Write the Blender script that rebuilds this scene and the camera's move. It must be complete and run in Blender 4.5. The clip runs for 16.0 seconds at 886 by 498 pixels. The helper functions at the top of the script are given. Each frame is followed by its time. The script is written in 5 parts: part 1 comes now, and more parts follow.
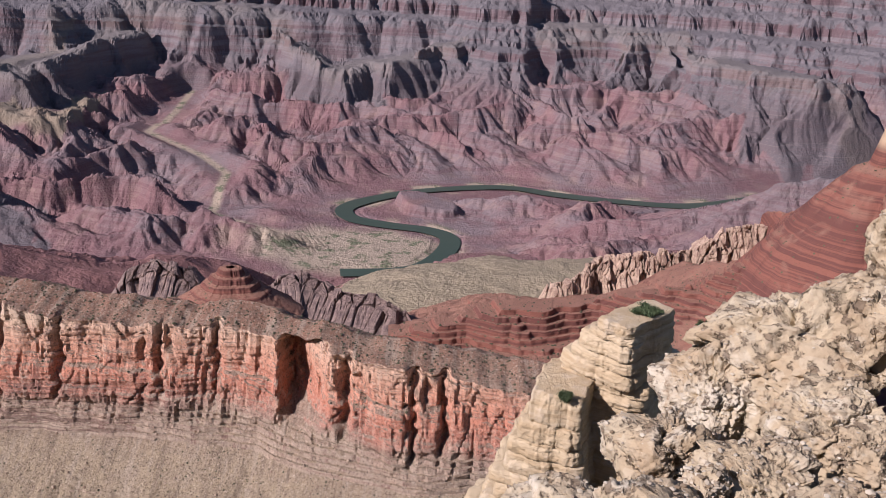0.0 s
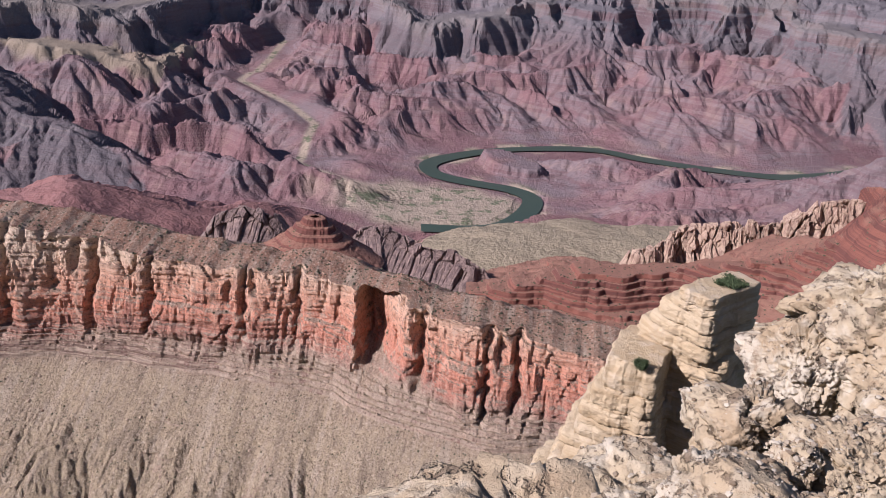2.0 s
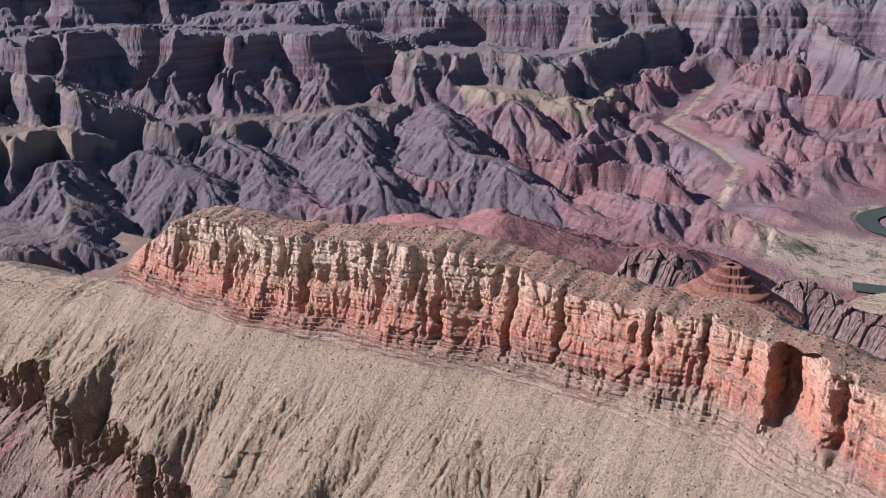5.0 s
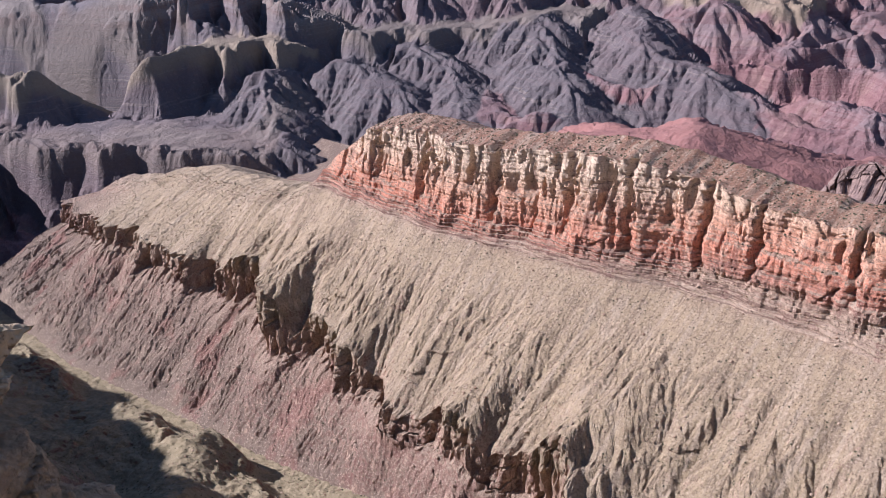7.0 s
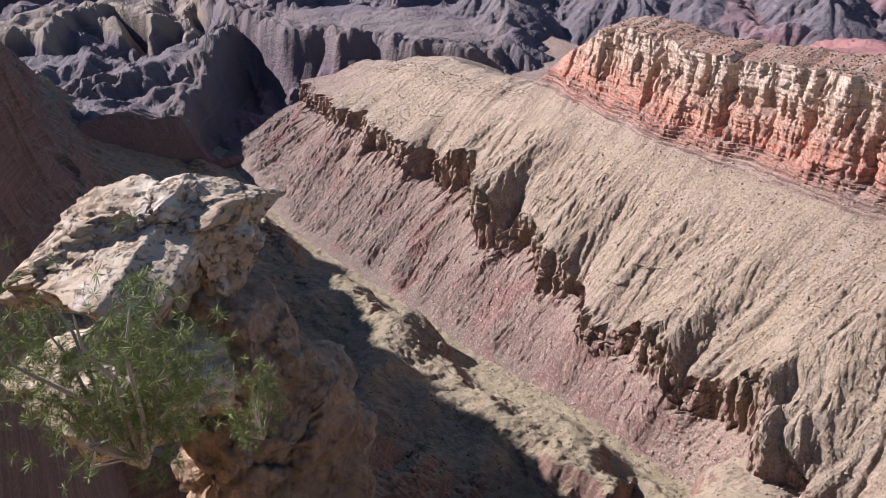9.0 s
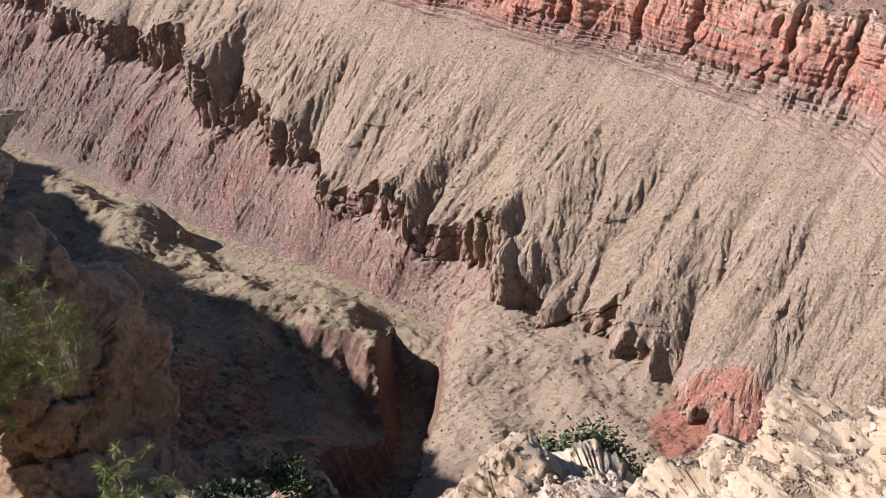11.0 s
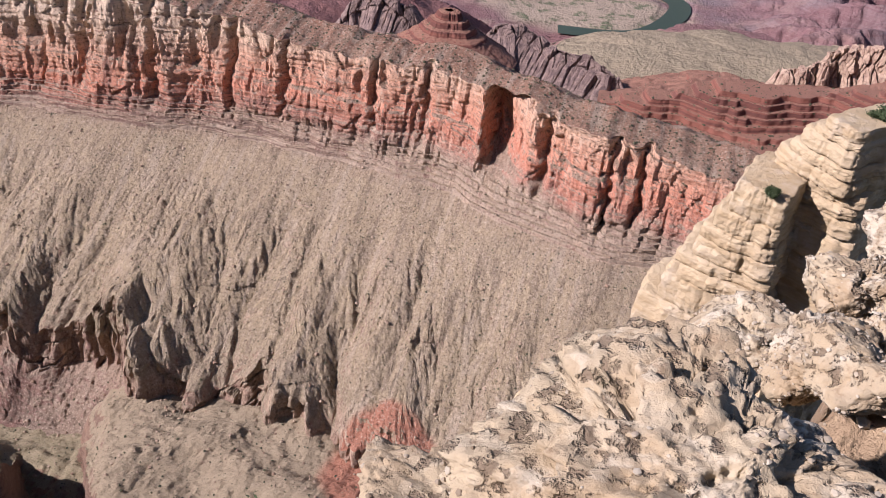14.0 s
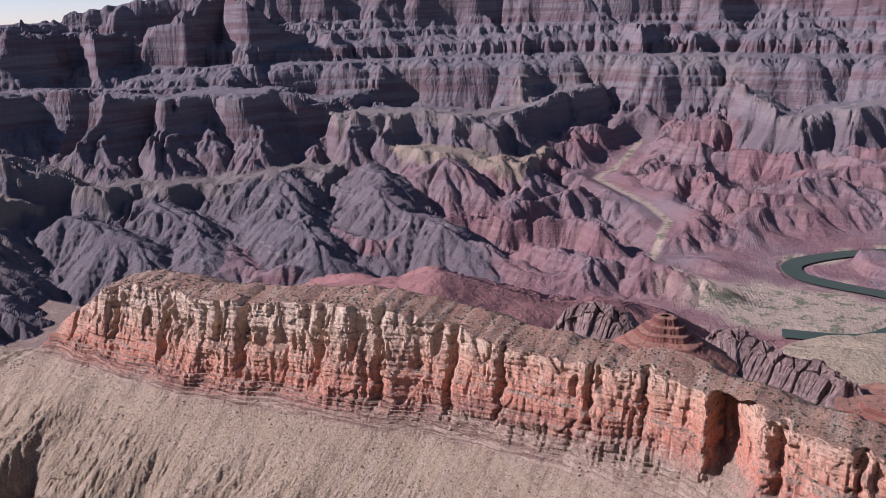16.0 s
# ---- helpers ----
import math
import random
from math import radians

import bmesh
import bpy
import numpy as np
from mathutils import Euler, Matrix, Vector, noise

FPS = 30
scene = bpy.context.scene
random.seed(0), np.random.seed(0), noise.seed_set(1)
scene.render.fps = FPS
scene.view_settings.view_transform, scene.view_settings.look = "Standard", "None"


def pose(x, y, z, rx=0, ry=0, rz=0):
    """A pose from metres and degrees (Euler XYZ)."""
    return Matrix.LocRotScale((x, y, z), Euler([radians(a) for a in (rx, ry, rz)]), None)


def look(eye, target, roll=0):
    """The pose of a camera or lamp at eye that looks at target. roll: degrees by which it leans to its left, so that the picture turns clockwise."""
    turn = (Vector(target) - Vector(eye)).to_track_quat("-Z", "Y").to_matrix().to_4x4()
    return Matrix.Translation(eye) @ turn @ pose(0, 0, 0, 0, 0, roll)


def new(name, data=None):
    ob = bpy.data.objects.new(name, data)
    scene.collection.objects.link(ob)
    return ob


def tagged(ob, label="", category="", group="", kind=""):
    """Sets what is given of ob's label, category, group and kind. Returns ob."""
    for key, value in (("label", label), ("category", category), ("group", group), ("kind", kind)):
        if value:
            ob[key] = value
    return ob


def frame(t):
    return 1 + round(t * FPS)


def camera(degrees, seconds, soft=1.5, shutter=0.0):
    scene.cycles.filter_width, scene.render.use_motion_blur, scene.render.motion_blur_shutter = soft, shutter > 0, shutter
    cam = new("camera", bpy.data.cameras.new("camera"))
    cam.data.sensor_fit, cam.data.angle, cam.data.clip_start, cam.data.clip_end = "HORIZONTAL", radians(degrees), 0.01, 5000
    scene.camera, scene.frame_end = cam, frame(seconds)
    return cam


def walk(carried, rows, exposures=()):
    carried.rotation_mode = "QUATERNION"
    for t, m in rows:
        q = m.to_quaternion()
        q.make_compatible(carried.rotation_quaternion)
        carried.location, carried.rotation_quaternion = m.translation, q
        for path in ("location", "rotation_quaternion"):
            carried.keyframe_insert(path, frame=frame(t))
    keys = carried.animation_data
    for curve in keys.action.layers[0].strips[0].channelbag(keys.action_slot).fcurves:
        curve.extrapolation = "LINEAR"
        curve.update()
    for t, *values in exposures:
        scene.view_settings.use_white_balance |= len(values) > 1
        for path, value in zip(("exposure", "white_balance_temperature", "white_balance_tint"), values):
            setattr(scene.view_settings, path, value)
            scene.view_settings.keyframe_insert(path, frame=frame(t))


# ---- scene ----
cam = camera(54.86, 16.0, soft=0.6)
# t, eye x y z, yaw, pitch, spin about the line of sight
ROWS = [
    (0.0, 0.286, 0.926, -0.683, 1.30, -18.60, 2.62),
    (0.2, 0.286, 0.926, -0.683, 0.45, -18.35, 2.53),
    (0.5, 0.286, 0.926, -0.683, 0.00, -18.22, 2.53),
    (1.0, 0.294, 0.962, -0.711, -1.30, -19.59, 3.29),
    (1.5, 0.296, 1.044, -0.769, 0.33, -21.54, 4.28),
    (2.0, 0.276, 1.091, -0.813, 6.88, -21.69, 3.65),
    (2.5, 0.256, 1.003, -0.759, 13.62, -22.26, 2.46),
    (3.0, 0.231, 0.786, -0.621, 17.32, -21.28, 1.91),
    (3.5, 0.216, 0.627, -0.490, 20.70, -19.57, 1.67),
    (4.0, 0.170, 0.497, -0.393, 26.20, -18.51, 0.70),
    (4.5, 0.132, 0.392, -0.315, 31.87, -18.53, -0.60),
    (5.0, 0.100, 0.306, -0.252, 35.91, -19.36, -1.71),
    (5.2, 0.089, 0.278, -0.232, 37.26, -19.71, -1.76),
    (7.5, -0.015, 0.012, -0.050, 54.18, -26.24, -5.75),
    (8.0, -0.038, -0.046, -0.013, 59.69, -26.48, -5.98),
    (8.2, -0.048, -0.069, 0.002, 61.72, -26.21, -6.66),
    (9.2, -0.050, -0.130, -0.085, 66.80, -30.20, -6.60),
    (10.3, -0.164, -0.334, 0.155, 53.52, -35.51, -7.19),
    (10.5, -0.178, -0.365, 0.173, 50.89, -36.40, -5.91),
    (11.0, -0.222, -0.462, 0.226, 46.13, -40.10, -3.26),
    (11.5, -0.231, -0.398, 0.187, 41.87, -44.26, -1.67),
    (12.0, -0.191, -0.354, 0.198, 35.75, -45.93, 0.38),
    (12.5, -0.162, -0.280, 0.187, 28.89, -44.21, 3.46),
    (13.0, -0.132, -0.236, 0.193, 23.82, -42.19, 5.37),
    (13.5, -0.085, -0.243, 0.265, 19.80, -39.89, 5.87),
    (14.0, -0.041, -0.103, 0.217, 15.17, -35.49, 4.71),
    (14.5, -0.019, -0.116, 0.269, 13.62, -28.71, 3.31),
    (15.0, -0.011, -0.108, 0.229, 20.48, -21.79, 0.49),
    (15.5, -0.010, -0.098, 0.209, 26.41, -17.51, -1.39),
    (16.0, -0.010, -0.094, 0.200, 31.41, -15.60, -1.85),
]
walk(cam, [(t, pose(x, y, z, 90 + pitch, 0, yaw) @ pose(0, 0, 0, 0, 0, spin)) for t, x, y, z, yaw, pitch, spin in ROWS],
     exposures=[(0.0, 0.49, 5850, 27), (2.0, 0.55, 5700, 27), (5.0, 0.70, 5650, 29), (7.5, 1.06, 5600, 26), (8.2, 1.12, 5600, 26), (10.3, 1.06, 5750, 27), (12.5, 0.72, 5950, 26), (14.5, 0.70, 5800, 29), (15.3, 0.70, 5700, 30), (16.0, 0.53, 5600, 34)])

# ---- sky, sun ----
SUN_AZ, SUN_EL = 121.0, 34.0          # degrees to the left of the y axis, and above the horizon
world = bpy.data.worlds.new("sky")
scene.world = world
world.use_nodes = True
wn = world.node_tree
sky = wn.nodes.new("ShaderNodeTexSky")
sky.sky_type = "NISHITA"
sky.sun_disc = False
sky.sun_elevation = radians(SUN_EL)
sky.sun_rotation = radians(-SUN_AZ)
sky.altitude = 2200
sky.dust_density = 0.3
wn.links.new(sky.outputs[0], wn.nodes["Background"].inputs[0])
wn.nodes["Background"].inputs[1].default_value = 0.065
sun_data = bpy.data.lights.new("sun", "SUN")
sun_data.energy, sun_data.angle, sun_data.color = 5.0, radians(0.53), (1.0, 0.94, 0.87)
sun = new("sun", sun_data)
sun_way = Vector((-math.sin(radians(SUN_AZ)) * math.cos(radians(SUN_EL)), math.cos(radians(SUN_AZ)) * math.cos(radians(SUN_EL)), math.sin(radians(SUN_EL))))
sun.matrix_world = look(sun_way * 3000, (0, 0, 0))


# ---- noise ----
HASH = np.random.RandomState(7).permutation(4096).astype(np.int32)
GRAD = np.random.RandomState(8).uniform(0, 2 * math.pi, 4096)
GX, GY = np.cos(GRAD).astype(np.float32), np.sin(GRAD).astype(np.float32)
G3 = np.random.RandomState(9).normal(size=(4096, 3))
G3 = (G3 / np.linalg.norm(G3, axis=1)[:, None]).astype(np.float32)


def perlin2(x, y, seed=0):
    x, y = np.broadcast_arrays(np.asarray(x, np.float64), np.asarray(y, np.float64))
    xi, yi = np.floor(x).astype(np.int64), np.floor(y).astype(np.int64)
    fx, fy = (x - xi).astype(np.float32), (y - yi).astype(np.float32)
    ux, uy = fx * fx * fx * (fx * (fx * 6 - 15) + 10), fy * fy * fy * (fy * (fy * 6 - 15) + 10)

    def corner(i, j):
        h = HASH[(HASH[(xi + i + seed * 57) & 4095] + yi + j) & 4095]
        return GX[h] * (fx - i) + GY[h] * (fy - j)
    a, b, c, d = corner(0, 0), corner(1, 0), corner(0, 1), corner(1, 1)
    return 1.5 * ((a + ux * (b - a)) * (1 - uy) + (c + ux * (d - c)) * uy)


def perlin3(x, y, z, seed=0):
    x, y, z = np.broadcast_arrays(np.asarray(x, np.float64), np.asarray(y, np.float64), np.asarray(z, np.float64))
    xi, yi, zi = (np.floor(v).astype(np.int64) for v in (x, y, z))
    fx, fy, fz = (x - xi).astype(np.float32), (y - yi).astype(np.float32), (z - zi).astype(np.float32)
    ux, uy, uz = (v * v * v * (v * (v * 6 - 15) + 10) for v in (fx, fy, fz))
    total = 0
    for i in (0, 1):
        for j in (0, 1):
            for k in (0, 1):
                h = HASH[(HASH[(HASH[(xi + i + seed * 57) & 4095] + yi + j) & 4095] + zi + k) & 4095]
                g = G3[h]
                w = (ux if i else 1 - ux) * (uy if j else 1 - uy) * (uz if k else 1 - uz)
                total = total + w * (g[..., 0] * (fx - i) + g[..., 1] * (fy - j) + g[..., 2] * (fz - k))
    return 1.5 * total


def fbm2(x, y, octaves=4, gain=0.5, seed=0):
    return sum(gain ** k * perlin2(x * 2 ** k, y * 2 ** k, seed + k) for k in range(octaves))


def fbm3(x, y, z, octaves=4, gain=0.5, seed=0):
    return sum(gain ** k * perlin3(x * 2 ** k, y * 2 ** k, z * 2 ** k, seed + k) for k in range(octaves))


def ridged2(x, y, octaves=4, gain=0.5, seed=0):
    """1 on crests, falling to about 0 in the hollows between them."""
    return sum(gain ** k * (1 - 2.2 * np.abs(perlin2(x * 2 ** k, y * 2 ** k, seed + k))) for k in range(octaves)) * (1 - gain) / (1 - gain ** octaves)


def creased2(x, y, octaves=3, gain=0.5, seed=0):
    """0 in sharp gullies, up to about 1 on rounded spurs."""
    return sum(gain ** k * np.abs(perlin2(x * 2 ** k, y * 2 ** k, seed + k)) for k in range(octaves)) * 2 * (1 - gain) / (1 - gain ** octaves)


def steps(a, b, v):
    t = np.clip((v - a) / (b - a), 0, 1)
    return t * t * (3 - 2 * t)


def cells2(x, y, seed=0):
    """Cells of uneven blocks: a random height for each (-1 to 1), and how near a joint is (1 on it, 0 inside)."""
    x, y = np.broadcast_arrays(np.asarray(x, np.float64), np.asarray(y, np.float64))
    xi, yi = np.floor(x).astype(np.int64), np.floor(y).astype(np.int64)
    f1, f2, cell = np.full(x.shape, 9.0), np.full(x.shape, 9.0), np.zeros(x.shape)
    for i in (-1, 0, 1):
        for j in (-1, 0, 1):
            h = HASH[(HASH[(xi + i + seed * 57) & 4095] + yi + j) & 4095]
            px, py = (h & 63) / 64.0, (h >> 6) / 64.0
            d = (xi + i + px - x) ** 2 + (yi + j + py - y) ** 2
            near = d < f1
            f2 = np.where(near, f1, np.minimum(f2, d))
            cell = np.where(near, ((h * 7919) & 4095) / 2047.5 - 1, cell)
            f1 = np.where(near, d, f1)
    return cell, np.clip(1 - (np.sqrt(f2) - np.sqrt(f1)) / 0.12, 0, 1)


def smoothed(a, n):
    """Running mean over n cells both ways."""
    for axis in (0, 1):
        c = np.pad(a, [(n + 1, n) if k == axis else (0, 0) for k in (0, 1)], mode="edge").cumsum(axis=axis)
        a = (c[2 * n + 1:] - c[:-2 * n - 1]) / (2 * n + 1) if axis == 0 else (c[:, 2 * n + 1:] - c[:, :-2 * n - 1]) / (2 * n + 1)
    return a


def furrows(X, Y, tx, ty, wave, seed):
    """Sharp furrows between rounded spurs, one every wave metres along the direction tx, ty: 0 in a furrow, 1 on a spur; and how clear they are."""
    tx, ty = tx.astype(np.float32), ty.astype(np.float32)
    x, y = X / wave * 0.75, Y / wave * 0.75
    xi, yi = np.floor(x).astype(np.int64), np.floor(y).astype(np.int64)
    c, s, total = (np.zeros(x.shape, np.float32) for _ in range(3))
    for i in (-1, 0, 1):
        for j in (-1, 0, 1):
            h = HASH[(HASH[(xi + i + seed * 57) & 4095] + yi + j) & 4095]
            ox, oy = (x - xi - i - (h & 63) / 64.0).astype(np.float32), (y - yi - j - (h >> 6) / 64.0).astype(np.float32)
            w = np.maximum(1 - (ox * ox + oy * oy) / 1.7, 0) ** 2
            v = (ox * tx + oy * ty) * np.float32(2 * math.pi / 0.75)
            c, s, total = c + w * np.cos(v), s + w * np.sin(v), total + w
    return np.abs(np.sin(np.arctan2(s, c) / 2)), np.hypot(c, s) / np.maximum(total, 1e-4)


def gullied(X, Y, Z, cell, wave, strength, seed, steepest=0.55):
    """Gullies and spurs that run down the slope of Z, given on a square grid."""
    gx, gy = np.gradient(smoothed(Z, max(int(0.22 * wave / cell), 1)), cell)
    slope = np.hypot(gx, gy) + 1e-6
    spur, clear = furrows(X, Y, -gy / slope, gx / slope, wave, seed)
    return strength * wave * np.minimum(slope, steepest) * (1 - 0.4 * steps(1.0, 2.0, slope)) * (0.35 + 0.65 * clear) * (spur - 0.62)


# ---- meshes ----
def mesh_of(name, verts, faces, material, smooth=True):
    """verts (n, 3), faces (m, 4 or 3), as one mesh object."""
    me = bpy.data.meshes.new(name)
    k = faces.shape[1]
    me.vertices.add(len(verts))
    me.vertices.foreach_set("co", np.ascontiguousarray(verts, np.float32).ravel())
    me.loops.add(faces.size)
    me.loops.foreach_set("vertex_index", np.ascontiguousarray(faces, np.int32).ravel())
    me.polygons.add(len(faces))
    me.polygons.foreach_set("loop_start", np.arange(0, faces.size, k, dtype=np.int32))
    me.polygons.foreach_set("use_smooth", np.full(len(faces), smooth))
    me.update(calc_edges=True)
    me.materials.append(material)
    return new(name, me)


def grid_of(name, X, Y, Z, material, smooth=True, flip=False):
    n, m = X.shape
    idx = np.arange(n * m).reshape(n, m)
    q = np.stack([idx[:-1, :-1], idx[1:, :-1], idx[1:, 1:], idx[:-1, 1:]], -1).reshape(-1, 4)
    if flip:
        q = q[:, ::-1]
    return mesh_of(name, np.stack([X, Y, Z], -1).reshape(-1, 3), q, material, smooth)


def add_field(ob, name, values):
    at = ob.data.attributes.new(name, "FLOAT", "POINT")
    at.data.foreach_set("value", np.ascontiguousarray(values, np.float32).ravel())


def polar(az, el, r):
    """A point at az degrees to the left, el degrees up and r metres away on the level."""
    a = math.radians(az)
    return (-r * math.sin(a), r * math.cos(a), r * math.tan(math.radians(el)))


# ---- materials ----
def nodes_of(name):
    m = bpy.data.materials.new(name)
    m.use_nodes = True
    nt = m.node_tree
    return m, nt, nt.nodes["Principled BSDF"]


class Tree:
    """Short hand for shader nodes."""

    def __init__(self, nt):
        self.nt = nt
        self.pos = nt.nodes.new("ShaderNodeNewGeometry").outputs["Position"]

    def put(self, socket, v):
        if hasattr(v, "is_output"):
            self.nt.links.new(v, socket)
        else:
            socket.default_value = v

    def math(self, op, a, b=0.0, clamp=False):
        n = self.nt.nodes.new("ShaderNodeMath")
        n.operation, n.use_clamp = op, clamp
        self.put(n.inputs[0], a), self.put(n.inputs[1], b)
        return n.outputs[0]

    def scaled(self, sx, sy, sz, at=None):
        n = self.nt.nodes.new("ShaderNodeMapping")
        self.put(n.inputs[0], at or self.pos)
        n.inputs["Scale"].default_value = (sx, sy, sz)
        return n.outputs[0]

    def noise(self, scale, detail=4, rough=0.6, at=None, warp=0.0):
        n = self.nt.nodes.new("ShaderNodeTexNoise")
        self.put(n.inputs["Vector"], at or self.pos)
        n.inputs["Scale"].default_value, n.inputs["Detail"].default_value = scale, detail
        n.inputs["Roughness"].default_value, n.inputs["Distortion"].default_value = rough, warp
        return n.outputs[0]

    def cells(self, scale, at=None, feature="F1", output=0):
        n = self.nt.nodes.new("ShaderNodeTexVoronoi")
        n.feature = feature
        self.put(n.inputs["Vector"], at or self.pos)
        n.inputs["Scale"].default_value = scale
        return n.outputs[output]

    def ramp(self, v, stops, mode="LINEAR"):
        n = self.nt.nodes.new("ShaderNodeValToRGB")
        n.color_ramp.interpolation = mode
        e = n.color_ramp.elements
        while len(e) < len(stops):
            e.new(0.5)
        for el, (p, c) in zip(e, stops):
            el.position, el.color = p, (*c, 1) if len(c) == 3 else c
        self.put(n.inputs[0], v)
        return n.outputs[0]

    def span(self, v, a, b, c=0.0, d=1.0):
        n = self.nt.nodes.new("ShaderNodeMapRange")
        n.interpolation_type = "SMOOTHSTEP"
        self.put(n.inputs[0], v)
        for k, w in zip((1, 2, 3, 4), (a, b, c, d)):
            n.inputs[k].default_value = w
        return n.outputs[0]

    def mix(self, f, a, b, mode="MIX"):
        n = self.nt.nodes.new("ShaderNodeMix")
        n.data_type, n.blend_type = "RGBA", mode
        self.put(n.inputs[0], f)
        for s, v in ((n.inputs[6], a), (n.inputs[7], b)):
            self.put(s, (*v, 1) if isinstance(v, tuple) and len(v) == 3 else v)
        return n.outputs[2]

    def axis(self, k, at=None):
        n = self.nt.nodes.new("ShaderNodeSeparateXYZ")
        self.put(n.inputs[0], at or self.pos)
        return n.outputs[k]

    def normal_z(self):
        return self.axis(2, self.nt.nodes.new("ShaderNodeNewGeometry").outputs["True Normal"])

    def field(self, name):
        n = self.nt.nodes.new("ShaderNodeAttribute")
        n.attribute_name = name
        return n.outputs["Fac"]

    def bump(self, height, strength=0.5, distance=1.0, chain=None):
        n = self.nt.nodes.new("ShaderNodeBump")
        n.inputs["Strength"].default_value, n.inputs["Distance"].default_value = strength, distance
        self.put(n.inputs["Height"], height)
        if chain:
            self.put(n.inputs["Normal"], chain)
        return n.outputs[0]


def finish(nt, bsdf, colour, normal=None, rough=0.9):
    nt.links.new(colour, bsdf.inputs["Base Color"])
    bsdf.inputs["Roughness"].default_value = rough
    bsdf.inputs["Specular IOR Level"].default_value = 0.15
    if normal:
        nt.links.new(normal, bsdf.inputs["Normal"])


def strata(z0, z1, stops):
    """Stops given in metres of height, for a ramp from z0 to z1."""
    return [((z - z0) / (z1 - z0), c) for z, c in stops]


def ridge_rock():
    m, nt, b = nodes_of("ridge_rock")
    T = Tree(nt)
    z = T.axis(2)
    wob = T.math("MULTIPLY", T.math("SUBTRACT", T.noise(0.016, 5, 0.6), 0.5), 40)
    wob = T.math("MULTIPLY", wob, T.span(z, -500, -460))
    zz = T.math("SUBTRACT", T.math("ADD", z, wob), T.math("MULTIPLY", T.span(T.axis(0), -820, -300, -14, 22), T.span(z, -480, -440)))
    z01 = T.span(zz, -800, -320)
    nt.nodes[-1].interpolation_type = "LINEAR"
    rock = T.ramp(z01, strata(-800, -320, [
        (-800, (0.22, 0.155, 0.115)), (-730, (0.21, 0.145, 0.11)), (-660, (0.25, 0.155, 0.115)), (-640, (0.32, 0.21, 0.15)),
        (-605, (0.38, 0.27, 0.18)), (-590, (0.31, 0.25, 0.155)), (-490, (0.36, 0.27, 0.185)), (-470, (0.46, 0.35, 0.245)), (-462, (0.40, 0.27, 0.19)),
        (-455, (0.50, 0.24, 0.16)), (-430, (0.66, 0.27, 0.16)), (-400, (0.70, 0.38, 0.235)), (-378, (0.72, 0.51, 0.335)), (-350, (0.74, 0.58, 0.40))]))
    bands = T.noise(1.0, 5, 0.7, T.scaled(0.006, 0.006, 0.45))
    rock = T.mix(T.span(bands, 0.45, 0.7, 0.0, 0.4), rock, (0.27, 0.12, 0.085))
    streak = T.noise(1.0, 4, 0.6, T.scaled(0.09, 0.09, 0.012))
    rock = T.mix(T.span(streak, 0.5, 0.7, 0.0, 0.5), rock, (0.66, 0.48, 0.33))
    stain = T.noise(1.0, 5, 0.65, T.scaled(0.06, 0.06, 0.009))
    rock = T.mix(T.span(stain, 0.55, 0.64, 0.0, 0.55), rock, (0.20, 0.095, 0.075))
    soil = T.ramp(z01, strata(-800, -320, [
        (-800, (0.23, 0.175, 0.125)), (-760, (0.165, 0.125, 0.093)), (-690, (0.20, 0.14, 0.102)), (-650, (0.34, 0.24, 0.17)), (-610, (0.37, 0.29, 0.18)),
        (-560, (0.405, 0.315, 0.185)), (-480, (0.43, 0.33, 0.20)), (-455, (0.37, 0.25, 0.17)), (-395, (0.36, 0.21, 0.13)), (-375, (0.32, 0.165, 0.10)), (-335, (0.30, 0.155, 0.095))]))
    rubble = T.noise(0.11, 6, 0.7)
    soil = T.mix(T.span(rubble, 0.35, 0.7, 0.0, 0.55), soil, (0.24, 0.185, 0.13))
    soil = T.mix(T.span(T.noise(0.02, 3), 0.5, 0.7, 0, 0.35), soil, (0.40, 0.31, 0.21))
    high = T.span(z, -690, -620)
    chute = T.math("ADD", 0.495, T.math("MULTIPLY", high, T.math("SUBTRACT", T.noise(1.0, 4, 0.65, T.scaled(0.10, 0.011, 0.011)), 0.495)))
    soil = T.mix(T.span(chute, 0.52, 0.64, 0, 0.55), soil, (0.45, 0.36, 0.255))
    soil = T.mix(T.span(chute, 0.47, 0.37, 0, 0.5), soil, (0.19, 0.145, 0.10))
    rill = T.noise(1.0, 4, 0.7, T.scaled(0.32, 0.03, 0.03))
    soil = T.mix(T.span(rill, 0.54, 0.66, 0, 0.45), soil, (0.20, 0.15, 0.105))
    talus = T.math("MULTIPLY", T.span(T.axis(0), -620, -420), T.span(z, -615, -650))
    soil = T.mix(T.math("MULTIPLY", talus, T.span(rubble, 0.7, 0.3, 0.45, 0.9)), soil, (0.37, 0.265, 0.175))
    reds = T.math("MULTIPLY", T.span(T.noise(1.0, 4, 0.6, T.scaled(0.012, 0.009, 0.009)), 0.53, 0.62, 0, 0.55), T.span(z, -640, -665))
    soil = T.mix(reds, soil, (0.25, 0.11, 0.085))
    ex = T.math("DIVIDE", T.math("ADD", T.axis(0), 172), 46)
    ey = T.math("DIVIDE", T.math("SUBTRACT", T.axis(1), 484), 42)
    far = T.math("ADD", T.math("ADD", T.math("MULTIPLY", ex, ex), T.math("MULTIPLY", ey, ey)), T.math("MULTIPLY", T.noise(0.04, 4), 0.8))
    soil = T.mix(T.span(far, 1.8, 1.3), soil, (0.42, 0.19, 0.115))
